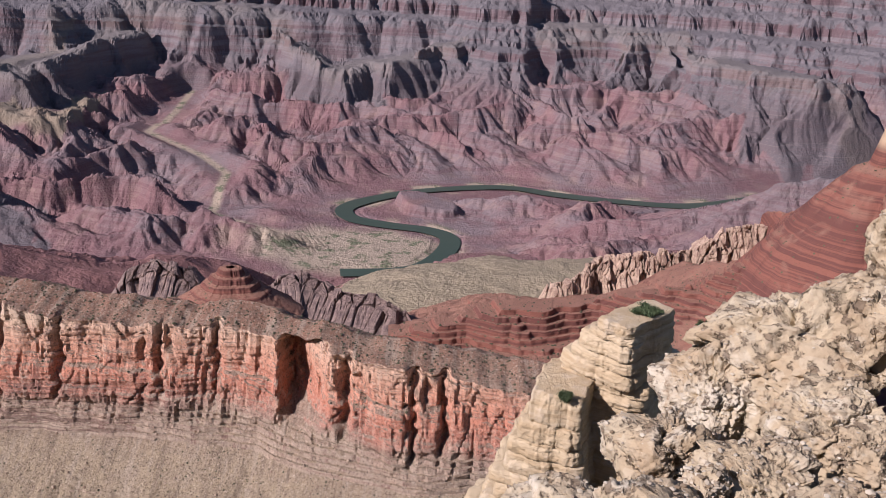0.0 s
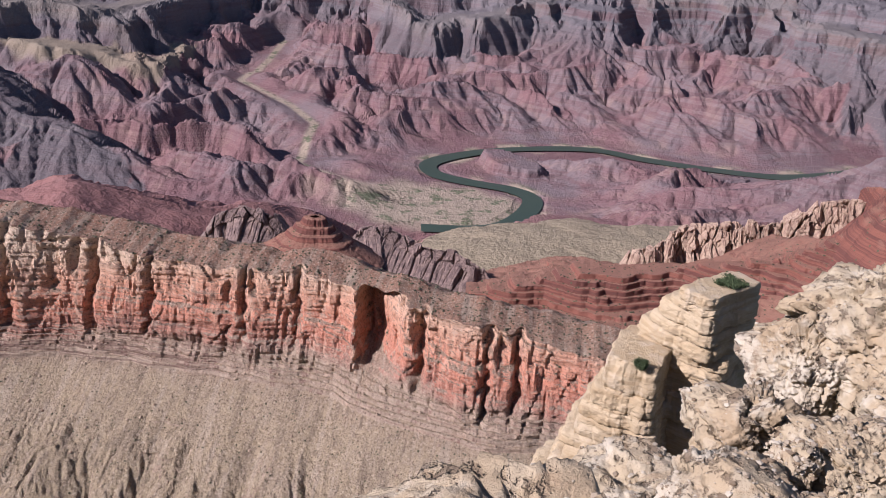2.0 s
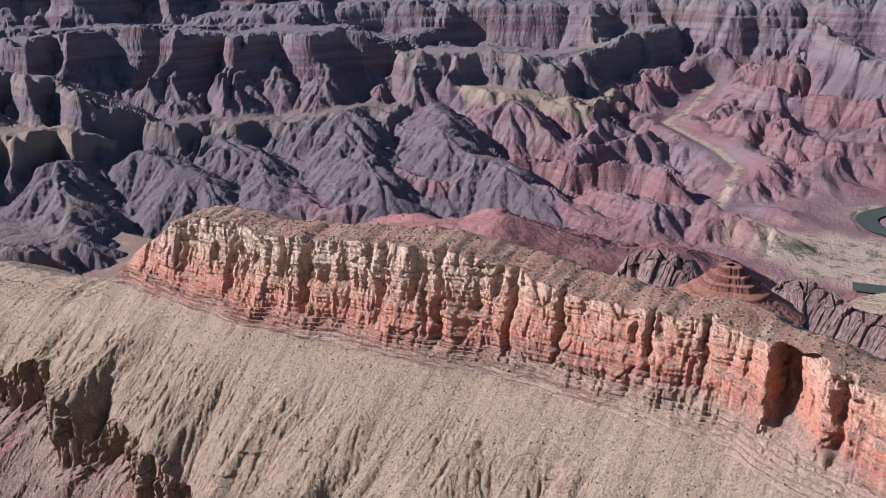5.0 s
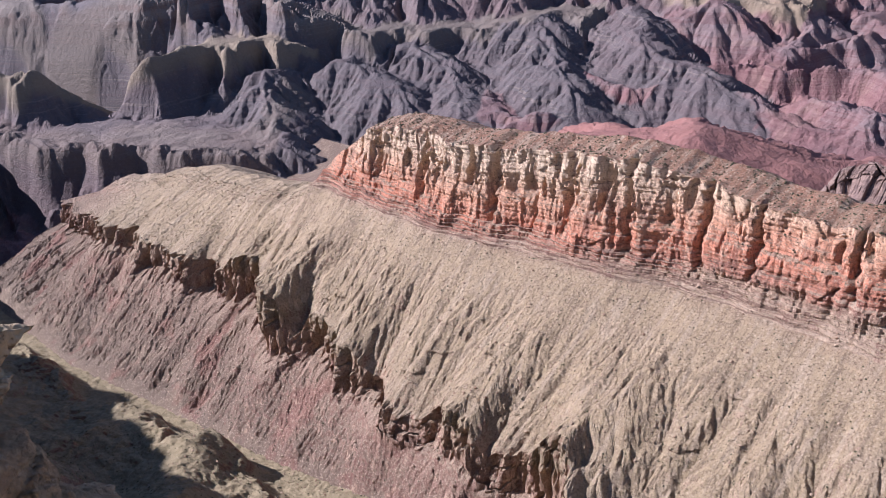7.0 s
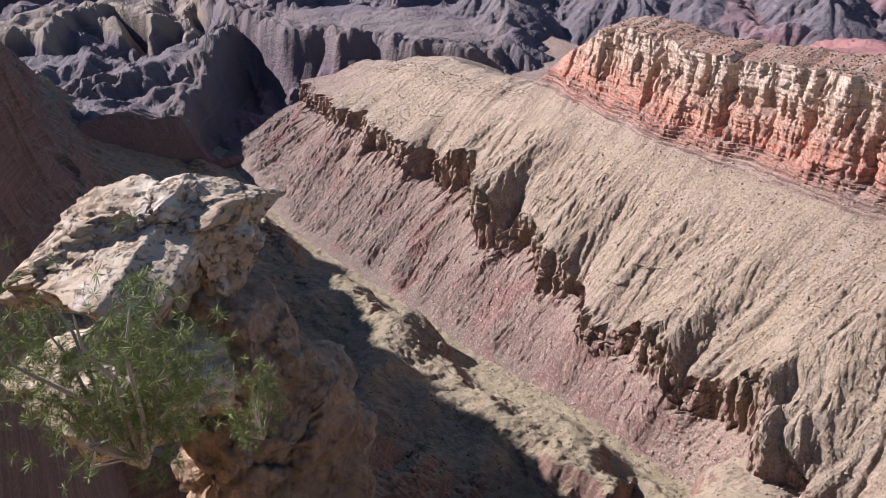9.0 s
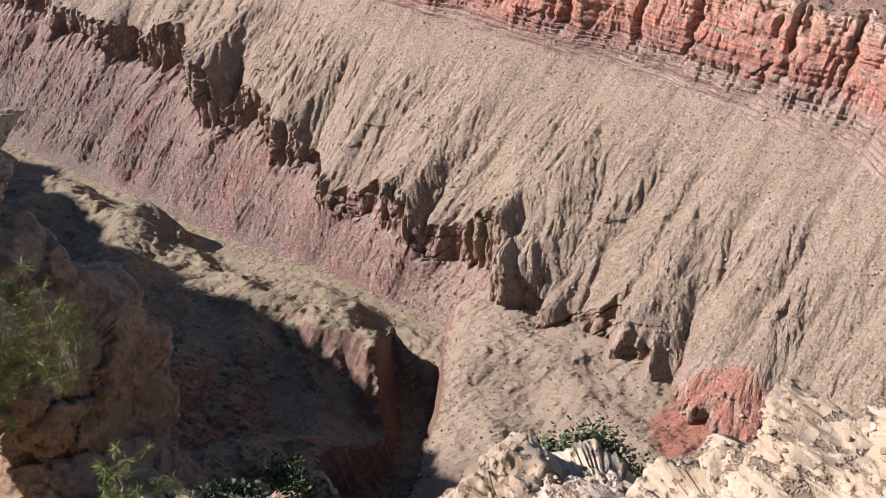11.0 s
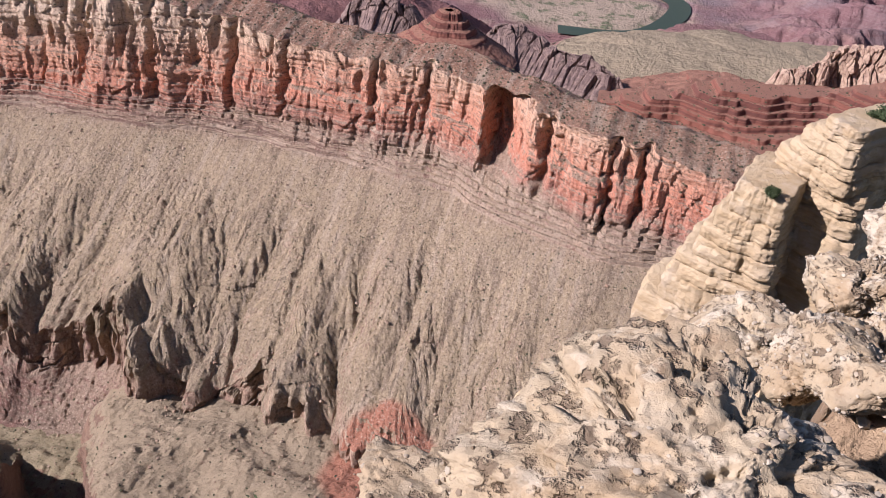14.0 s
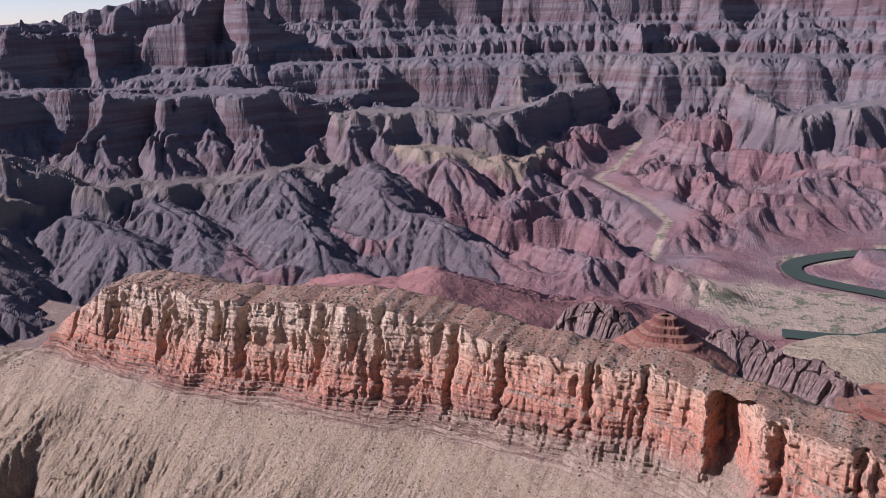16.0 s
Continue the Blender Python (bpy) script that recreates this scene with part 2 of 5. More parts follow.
    flat = T.span(T.math("ADD", T.normal_z(), T.math("MULTIPLY", T.math("SUBTRACT", rubble, 0.5), 0.35)), 0.52, 0.68)
    col = T.mix(flat, rock, soil)
    scrub = T.span(T.cells(0.16), 0.12, 0.2, 1.0, 0.0)
    col = T.mix(T.math("MULTIPLY", T.math("MULTIPLY", scrub, flat), T.span(T.noise(0.03, 2), 0.45, 0.6)), col, (0.10, 0.10, 0.055))
    grit = T.noise(0.38, 6, 0.8)
    col = T.mix(T.span(grit, 0.55, 0.61, 0, 0.75), col, (0.12, 0.08, 0.058))
    col = T.mix(T.span(grit, 0.46, 0.39, 0, 0.6), col, (0.60, 0.48, 0.35))
    thin = T.noise(1.0, 4, 0.65, T.scaled(0.012, 0.012, 0.34))
    belt = T.math("MULTIPLY", T.math("MULTIPLY", T.span(z, -474, -468), T.span(zz, -430, -444)), T.span(T.axis(0), -200, -420))
    col = T.mix(T.math("MULTIPLY", belt, T.span(thin, 0.51, 0.56, 0, 0.6)), col, (0.16, 0.09, 0.07))
    col = T.mix(T.math("MULTIPLY", belt, T.span(thin, 0.44, 0.38, 0, 0.5)), col, (0.52, 0.40, 0.29))
    cracks = T.noise(1.0, 5, 0.7, T.scaled(0.30, 0.30, 0.035))
    col = T.mix(T.math("MULTIPLY", T.span(cracks, 0.57, 0.66, 0, 0.4), T.math("SUBTRACT", 1.0, flat)), col, (0.10, 0.05, 0.04))
    nrm = T.bump(cracks, 0.6, 3.0, T.bump(T.noise(0.45, 7, 0.78), 1.0, 3.2))
    finish(nt, b, col, nrm, 0.92)
    return m


def basin_rock():
    m, nt, b = nodes_of("basin_rock")
    T = Tree(nt)
    z = T.axis(2)
    tan, wet, dark = T.field("tan"), T.field("delta"), T.field("grey")
    hill = T.mix(T.span(T.noise(0.0035, 5, 0.6), 0.4, 0.6), (0.20, 0.112, 0.104), (0.185, 0.138, 0.13))
    hill = T.mix(T.span(T.noise(0.009, 6, 0.65, warp=1.0), 0.48, 0.7, 0, 0.6), hill, (0.27, 0.18, 0.14))
    bands = T.noise(1.0, 5, 0.7, T.scaled(0.0014, 0.0014, 0.085))
    hill = T.mix(T.span(bands, 0.47, 0.58, 0.0, 0.45), hill, (0.14, 0.07, 0.068))
    # greys and wall colours darkened and cooled, standing in for shading and haze
    grey = T.mix(T.noise(0.006, 5), (0.085, 0.075, 0.075), (0.145, 0.127, 0.121))
    grey = T.mix(T.span(bands, 0.45, 0.60, 0.0, 0.5), grey, (0.13, 0.10, 0.095))
    grey = T.mix(T.span(bands, 0.42, 0.33, 0.0, 0.35), grey, (0.27, 0.22, 0.18))
    wall_col = T.mix(T.span(T.noise(1.0, 5, 0.65, T.scaled(0.0015, 0.0015, 0.03)), 0.4, 0.62), (0.13, 0.086, 0.084), (0.18, 0.153, 0.146))
    steep = T.span(T.normal_z(), 0.45, 0.75, 1.0, 0.0)
    upper = T.mix(steep, T.mix(T.noise(0.006, 4), (0.165, 0.147, 0.14), (0.12, 0.106, 0.104)), wall_col)
    col = T.mix(dark, hill, grey)
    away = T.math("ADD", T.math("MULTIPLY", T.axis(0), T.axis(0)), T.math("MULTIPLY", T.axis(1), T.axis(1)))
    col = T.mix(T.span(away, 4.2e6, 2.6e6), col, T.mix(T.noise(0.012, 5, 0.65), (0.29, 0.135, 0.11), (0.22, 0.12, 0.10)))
    # distant high ground takes these haze-toned colours
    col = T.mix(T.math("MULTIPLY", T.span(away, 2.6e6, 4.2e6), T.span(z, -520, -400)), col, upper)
    sand = T.mix(T.noise(0.012, 6, 0.65), (0.32, 0.25, 0.155), (0.24, 0.20, 0.125))
    col = T.mix(tan, col, sand)
    col = T.mix(wet, col, T.mix(T.span(T.noise(0.02, 4, 0.7), 0.5, 0.62), (0.33, 0.26, 0.18), (0.13, 0.135, 0.075)))
    grit = T.noise(0.13, 5, 0.78)
    col = T.mix(T.span(grit, 0.54, 0.70, 0, 0.4), col, (0.085, 0.062, 0.06))
    col = T.mix(T.span(grit, 0.45, 0.34, 0, 0.2), col, (0.42, 0.32, 0.27))
    nrm = T.bump(T.noise(0.16, 5, 0.7), 0.8, 4.0, T.bump(T.noise(0.04, 4, 0.6), 0.7, 8.0))
    finish(nt, b, col, nrm, 0.93)
    return m


def shelf_rock():
    m, nt, b = nodes_of("shelf_rock")
    T = Tree(nt)
    soil = T.mix(T.span(T.noise(0.07, 6, 0.7), 0.35, 0.7), (0.35, 0.285, 0.17), (0.235, 0.195, 0.11))
    soil = T.mix(T.math("MULTIPLY", T.field("tan"), 0.75), soil, (0.40, 0.31, 0.20))
    soil = T.mix(T.field("red"), soil, (0.42, 0.19, 0.115))
    bands = T.noise(1.0, 5, 0.7, T.scaled(0.01, 0.01, 0.3))
    cliff = T.mix(T.span(bands, 0.35, 0.65), (0.30, 0.19, 0.125), (0.20, 0.12, 0.085))
    col = T.mix(T.span(T.normal_z(), 0.5, 0.7), cliff, soil)
    scrub = T.span(T.cells(0.2), 0.12, 0.2, 0.8, 0.0)
    col = T.mix(T.math("MULTIPLY", scrub, T.span(T.noise(0.03, 2), 0.4, 0.55)), col, (0.10, 0.10, 0.055))
    grit = T.noise(0.8, 5, 0.78)
    col = T.mix(T.span(grit, 0.54, 0.66, 0, 0.6), col, (0.10, 0.08, 0.05))
    col = T.mix(T.span(grit, 0.47, 0.36, 0, 0.4), col, (0.46, 0.38, 0.26))
    nrm = T.bump(T.noise(1.2, 6, 0.75), 1.0, 1.2, T.bump(T.noise(0.25, 6, 0.72), 1.0, 3.5))
    finish(nt, b, col, nrm, 0.92)
    return m


def limestone():
    m, nt, b = nodes_of("limestone")
    T = Tree(nt)
    col = T.mix(T.span(T.noise(0.9, 5, 0.6), 0.38, 0.62), (0.43, 0.345, 0.215), (0.37, 0.275, 0.16))
    col = T.mix(T.span(T.noise(1.6, 5, 0.65, warp=0.6), 0.52, 0.66), col, (0.51, 0.44, 0.315))
    lumps = T.cells(11.0, feature="SMOOTH_F1")
    tone = T.axis(0, T.cells(11.0, output=1))
    col = T.mix(T.span(tone, 0.6, 1.0, 0, 0.2), col, (0.30, 0.22, 0.125))
    col = T.mix(T.span(tone, 0.30, 0.0, 0, 0.25), col, (0.54, 0.47, 0.34))
    col = T.mix(T.span(T.noise(7, 5, 0.7), 0.56, 0.70, 0, 0.75), col, (0.25, 0.17, 0.095))
    col = T.mix(T.span(T.noise(1.1, 6, 0.72), 0.54, 0.66, 0, 0.6), col, (0.32, 0.26, 0.17))
    pit = T.span(T.noise(9.0, 4, 0.65), 0.54, 0.64, 1.0, 0.0)
    col = T.mix(T.math("MULTIPLY", T.math("SUBTRACT", 1.0, pit), 0.75), col, (0.15, 0.105, 0.065))
    n1 = T.bump(T.noise(4.0, 8, 0.7), 0.75, 0.08)
    n2 = T.bump(lumps, 0.22, -0.03, n1)
    finish(nt, b, col, T.bump(pit, 0.8, 0.035, n2), 0.88)
    return m


def water():
    m, nt, b = nodes_of("river_water")
    T = Tree(nt)
    finish(nt, b, T.mix(T.noise(0.01, 3), (0.03, 0.05, 0.032), (0.05, 0.07, 0.042)), T.bump(T.noise(0.2, 3), 0.15, 0.5), 0.4)
    b.inputs["Specular IOR Level"].default_value = 0.3
    return m


RIDGE, BASIN, SHELF, LIME, WATER = ridge_rock(), basin_rock(), shelf_rock(), limestone(), water()


# ---- the canyon: main ridge, a straight wall with a slope and a lower cliff under it ----
def table(v, pairs):
    return np.interp(v, [p[0] for p in pairs], [p[1] for p in pairs])


WALL_FOOT = [(-2000, 640), (-1300, 660), (-1111, 700), (-940, 692), (-830, 692), (-720, 710), (-556, 731), (-480, 750), (-320, 748), (-195, 736), (-135, 700), (-42, 678), (20, 685), (120, 665), (400, 600), (700, 540)]
CREST_Z = [(-2000, -640), (-1800, -600), (-1690, -560), (-1560, -532), (-1350, -520), (-1180, -495), (-1125, -430), (-1085, -396), (-1020, -358), (-950, -337), (-757, -339), (-600, -324), (-500, -335), (-406, -348), (-335, -354), (-200, -350), (-100, -352), (0, -362), (120, -372), (700, -372)]
BENCH_Y = [(-2000, 545), (-1674, 540), (-1456, 530), (-1317, 556), (-1190, 590), (-1049, 540), (-960, 550), (-830, 550), (-765, 515), (-690, 527), (-586, 526), (-532, 545), (-434, 528), (-372, 520), (-321, 534), (-290, 508), (-236, 514), (-205, 490), (0, 450), (300, 400), (700, 350)]
CREEK_Y = [(-2000, 318), (-1480, 338), (-1190, 392), (-900, 425), (-650, 462), (-530, 466), (-400, 490), (-250, 440), (0, 380), (700, 300)]
CREEK_Z = [(-2000, -788), (-1190, -772), (-900, -745), (-650, -708), (-530, -694), (-400, -672), (-250, -640), (0, -640), (700, -640)]


def main_ridge():
    x = np.arange(-2000, 560, 2.05)[None, :]
    foot, crest = table(x, WALL_FOOT), table(x, CREST_Z)
    crest = crest + 5 * perlin2(x / 45, 3.3, 1) + 2.5 * perlin2(x / 14, 9.1, 2)
    wall = steps(-1150, -1060, x)                      # the upper cliff ends in the west
    spur = creased2(x / 150 + 0.31, x * 0 + 2.2, 2, 0.5, 4)
    bench = table(x, BENCH_Y) + 14 - 34 * spur
    creek, creek_z = table(x, CREEK_Y), table(x, CREEK_Z)
    rim_z = crest - (3 + 7 * wall)
    led_z = np.minimum(-446, crest - 9)
    foot_z = np.minimum(-471, crest - 16)
    bench_z = -600 + 8 * perlin2(x / 200, 1.7, 5) - 25 * steps(-250, -60, x) - 45 * steps(-1600, -1850, x)
    cliff_h = 52 * (1 - 0.75 * steps(-230, -130, x)) * (0.85 + 0.4 * perlin2(x / 90, 7.7, 6))
    toe_z = np.maximum(bench_z - cliff_h, creek_z + 8)
    knots_y = [foot + 620, foot + 260, foot + 84, foot + 38, foot + 24, foot, bench, bench - 9, creek, creek - 20]
    knots_z = [x * 0 - 690, crest - 120, crest, rim_z, led_z, foot_z, bench_z, toe_z, creek_z, creek_z - 2]
    rows = [22, 26, 30, 112, 44, 122, 48, 62, 12]
    ys, zs, ks = [], [], []
    for k, n in enumerate(rows):
        t = np.linspace(0, 1, n, endpoint=k == len(rows) - 1)[:, None]
        ys.append(knots_y[k] + (knots_y[k + 1] - knots_y[k]) * t)
        tz = t
        if k == 4:                                     # thin ledges under the wall
            tz = (np.floor(t * 5) + np.clip((t * 5 % 1) * 5 - 3.6, 0, 1)) / 5
        if k == 1:
            tz = t ** 0.6
        zs.append(knots_z[k] + (knots_z[k + 1] - knots_z[k]) * tz)
        ks.append(k + t + 0 * x)
    y, z, k = np.concatenate(ys), np.concatenate(zs), np.concatenate(ks)
    X = np.broadcast_to(x, y.shape).copy()
    on_wall = steps(2.6, 3.0, k) * (1 - steps(4.0, 5.0, k)) * wall
    on_led = steps(3.9, 4.1, k) * (1 - steps(4.9, 5.3, k))
    on_slope = steps(5.0, 5.5, k) * (1 - steps(6.9, 7.05, k))
    down = np.clip((foot - y) / np.maximum(foot - bench, 1), 0, 1)
    on_bench = steps(5.97, 6.0, k) * (1 - steps(7.0, 7.25, k))
    on_low = steps(7.0, 7.3, k) * (1 - steps(7.8, 8.0, k))
    on_top = steps(1.0, 2.0, k) * (1 - steps(2.7, 3.0, k))
    # buttresses and joints of the wall
    lean = 4 * perlin2(x / 30, z / 40, 10) + 1.0 * perlin2(x / 8, z / 12, 9)
    out = 7 * np.tanh(4 * perlin2((x + lean) / 110, z / 300, 11)) + 2.4 * np.tanh(6 * perlin2((x + lean) / 34, z / 55, 14)) + 3.5 * (creased2((x + lean) / 60, z / 260, 1, 0.5, 12) - 0.4)
    out = out + 1.3 * np.tanh(4 * perlin2((x + lean) / 13, z / 45, 17)) + 0.7 * np.tanh(4 * perlin2((x + lean) / 6.5, z / 24, 18)) + 0.5 * perlin2(x / 4.4, z / 5, 19)
    for wide, tall, h, seed in ((52, 120, 5.4, 240), (24, 60, 3.4, 241), (11, 26, 1.6, 242), (5, 12, 0.7, 243)):
        cell, joint = cells2((x + 0.7 * lean) / wide, (z + 0.25 * lean) / tall, seed)
        out = 0.84 * out + h * (0.75 * cell - 0.35 * joint)
    beds = 0.9 * np.tanh(4 * perlin2(x / 160, z / 12, 20)) + 0.6 * np.tanh(4 * perlin2(x / 45, z / 4.5, 21))
    cave = steps(0.3, 0.55, perlin2((x + lean) / 20, z / 52, 246)) * steps(-425, -385, z)
    out = out - 7 * cave - 2.5 * steps(0.35, 0.5, perlin2((x + lean) / 8, z / 60, 247)) + 0.9 * beds + 3.0 * steps(-400, -412, z) + 2.5 * steps(-428, -436, z)
    jag = x + 0.9 * lean + 4 * perlin2(x / 9, z / 9, 8)
    notch = 46 * steps(-176, -166, jag) * (1 - steps(-166, -108, jag)) * steps(-455, -415, z)
    for at, w, d, lo in ((-103, 6, 16, -452), (-38, 4, 18, -470), (-9, 3.5, 16, -460), (-470, 5, 12, -470), (-640, 6, 12, -450), (-300, 4, 10, -450), (-560, 4, 13, -466), (-755, 5, 14, -458), (-885, 5, 12, -452), (-405, 4, 12, -455), (-243, 4, 12, -460), (-985, 4, 11, -440)):
        notch = notch + 0.8 * d * np.exp(-((jag - at) / w) ** 2) * steps(lo, lo + 25, z)
    y = y - on_wall * (out - notch)
    y = y - on_led * (5 * perlin2(x / 40, z / 60, 22) + 0.6 * perlin2(x / 7, z / 5, 23) + 0.4 * np.tanh(4 * perlin2(x / 14, z / 3, 24)))
    # gullies of the slope
    warp = 16 * perlin2(x / 70, y / 70, 30) + 5 * perlin2(x / 22, y / 26, 29)
    g1 = creased2((x + warp) / 130 + 0.2, y / 900, 1, 0.5, 31)
    g2 = creased2((x + warp) / 40, y / 420, 2, 0.5, 33)
    m2 = steps(0.25, 0.75, fbm2(x / 210, y / 130, 3, 0.5, 37) + 0.5)
    tame = 0.2 + 0.8 * steps(-1380, -1130, x)
    z = z + on_slope * tame * ((4 + 46 * down ** 1.9) * (g1 - 0.5) + (0.2 + 0.6 * m2) * (4 + 6 * down) * (g2 - 0.4))
    calm = 0.3 + 0.7 * steps(-420, -560, x)            # smooth talus east of the slot gorge
    fall = (foot_z - bench_z) / np.maximum(foot - bench, 1)
    for wave, deep, seed in ((60, 6.0, 311), (27, 4.6, 312), (13, 3.0, 313), (7, 1.5, 314)):
        gx = 0.7 * np.gradient(smoothed(z, max(int(0.12 * wave), 1)), 2.05, axis=1)
        gy = np.where(k < 6.5, fall, 0.55) + 0 * gx
        size = np.hypot(gx, gy)
        spur, clear = furrows(X, y, -gy / size, gx / size, wave, seed)
        some = 0.15 + 1.25 * steps(-0.2, 0.45, perlin2(X / (2.2 * wave), y / (4 * wave), seed))
        z = z + deep * some * (0.3 + 0.7 * clear) * (spur - 0.64) * (on_slope * tame * (0.8 + 0.2 * down) + 0.8 * calm * on_low)
    z = z + on_slope * (0.8 * fbm2(X / 8, y / 8, 3, 0.7, 140) + 1.3 * steps(0.3, 0.55, perlin2(X / 6, y / 6, 42)) * steps(-0.1, 0.4, perlin2(X / 60, y / 40, 43)))
    ledge = perlin2(x / 70, z / 9, 39)
    y = y - on_slope * 3 * steps(0.5, 0.7, ledge)
    cell, joint = cells2(x / 13, z / 24, 244)
    y = y - on_bench * (4.0 * cell - 5 * joint)
    y = y - on_bench * (6 * np.tanh(4 * perlin2(x / 38, z / 150, 41)) + 3.2 * np.tanh(6 * perlin2(x / 15, z / 60, 43)) + 0.8 * np.tanh(5 * perlin2(x / 7, z / 9, 44)) + 0.5 * perlin2(x / 4.4, z / 3, 45))
    z = z + on_low * (1.6 * steps(0.2, 0.5, perlin2(X / 9, y / 9, 248)) + 20 * calm * (ridged2(x / 190 + 0.2, y / 700, 2, 0.45, 146) - 0.5) + 1.2 * fbm2(X / 11, y / 11, 4, 0.6, 148) + 9 * (creased2((x + warp) / 95, y / 400, 2, 0.5, 46) - 0.45)  + 0.8 * perlin2(X / 12, y / 9, 49) + 1.2 * steps(0.3, 0.6, perlin2(X / 5, y / 5, 47)))
    z = z + on_top * (4 * perlin2(x / 50, y / 50, 50) + 1.2 * perlin2(x / 12, y / 12, 51))
    z = z + (0.35 * perlin2(X / 5.5, y / 5.5, 52) + 0.4 * perlin2(X / 3.9, y / 3.9, 53)) * (1 - on_wall) * (1 - 0.75 * on_top)
    ob = grid_of("canyon_ridge", X, y, z, RIDGE, smooth=False)
    return tagged(ob, "long banded ridge, red cliff above a tan scree slope", "rock ridge", kind="structure")


main_ridge()


# ---- heightfields seen from the rim: columns by bearing, rows by distance ----
def fall_of(d, pairs, tail=0.6):
    """The drop at a distance from a crest; it goes on falling past the last pair."""
    return table(d, pairs) + tail * np.maximum(d - pairs[-1][0], 0)


def along(X, Y, pts):
    """Distance to a line of points (x, y, z), the height of the nearest point on it, and how far along it lies."""
    best, bz = np.full(X.shape, 1e9), np.zeros(X.shape)
    for (ax, ay, az), (bx, by, bz1) in zip(pts[:-1], pts[1:]):
        dx, dy = bx - ax, by - ay
        t = np.clip(((X - ax) * dx + (Y - ay) * dy) / (dx * dx + dy * dy + 1e-9), 0, 1)
        d = np.hypot(X - ax - t * dx, Y - ay - t * dy)
        near = d < best
        best, bz = np.where(near, d, best), np.where(near, az + t * (bz1 - az), bz)
    return best, bz


def polar_grid(az0, az1, daz, r0, r1, rows):
    az = np.radians(np.arange(az0, az1 + daz / 2, daz))[:, None]
    r = np.geomspace(r0, r1, rows)[None, :]
    return -np.sin(az) * r, np.cos(az) * r, np.broadcast_to(r, (len(az), rows))


def even_rows(X, Y, Z, fields, rows):
    """Rows set anew so that they lie about evenly as seen from the rim, and run smoothly from column to column."""
    R = np.hypot(X, Y)
    el = np.maximum.accumulate(np.arctan2(Z, R), axis=1)
    w = np.diff(el, axis=1) + 0.06 * np.diff(np.log(R), axis=1)
    for _ in range(2):
        pad = np.concatenate([np.repeat(w[:1], 15, 0), w, np.repeat(w[-1:], 15, 0)], 0)
        c = np.cumsum(np.concatenate([np.zeros((1, w.shape[1])), pad], 0), 0)
        w = (c[31:] - c[:-31]) / 31
    c = np.concatenate([np.zeros((len(X), 1)), np.cumsum(w, 1)], 1)
    out = [np.empty((len(X), rows)) for _ in range(3 + len(fields))]
    for i in range(len(X)):
        at = np.linspace(0, c[i, -1], rows)
        for o, src in zip(out, (X, Y, Z, *fields)):
            o[i] = np.interp(at, c[i], src[i])
    return out


RIVER = [(1900, 3300), (1250, 2960), (959, 2774), (728, 2636), (513, 2639), (299, 2688), (169, 2745), (44, 2731), (-142, 2646), (-281, 2522), (-347, 2405), (-313, 2308), (-214, 2262), (-98, 2233), (-35, 2170), (-40, 2060), (-90, 1940), (-164, 1890), (-280, 1865), (-575, 1684), (-1150, 1643)]
RIVER_WEST = [(-2900, 1100), (-3500, 900), (-3790, 745), (-4150, 770), (-4700, 700)]
WASH = [(-290, 2150), (-491, 2150), (-616, 2208), (-705, 2268), (-725, 2420), (-743, 2573), (-869, 2733), (-1133, 2964), (-1132, 3251), (-1181, 3616)]
# bluffs in the bends: centre, half axes, turn, height
BLUFFS = [(-105, 2420, 118, 66, -35, 34), (300, 2440, 105, 55, 20, 28), (70, 1880, 150, 80, 30, 46), (480, 2500, 110, 42, 10, 14)]
# fall-offs: (distance from the edge, drop)
BANDED = [(0, 0), (14, 34), (60, 62), (76, 92), (200, 165), (320, 215)]
CLIFFED = [(0, 0), (14, 40), (110, 110), (300, 220), (520, 310), (800, 400), (1100, 480)]
WALLED = [(0, 0), (22, 95), (110, 150), (240, 215), (420, 300), (700, 400), (1000, 480)]
LEDGED = [(0, 0), (12, 40), (60, 66), (160, 130), (300, 190)]
DROP = [(0, 0), (14, 60), (130, 140), (300, 230), (500, 310), (900, 440)]
STEPPED = [(0, 0), (40, 80), (90, 190), (180, 250), (400, 330), (700, 400)]
SCARP = [(0, 0), (20, 50), (240, 170), (420, 230)]
HILL = [(0, 0), (40, 12), (160, 78), (320, 160), (600, 270), (1000, 380)]
SOFT = [(0, 0), (90, 12), (220, 60), (420, 180), (700, 360)]
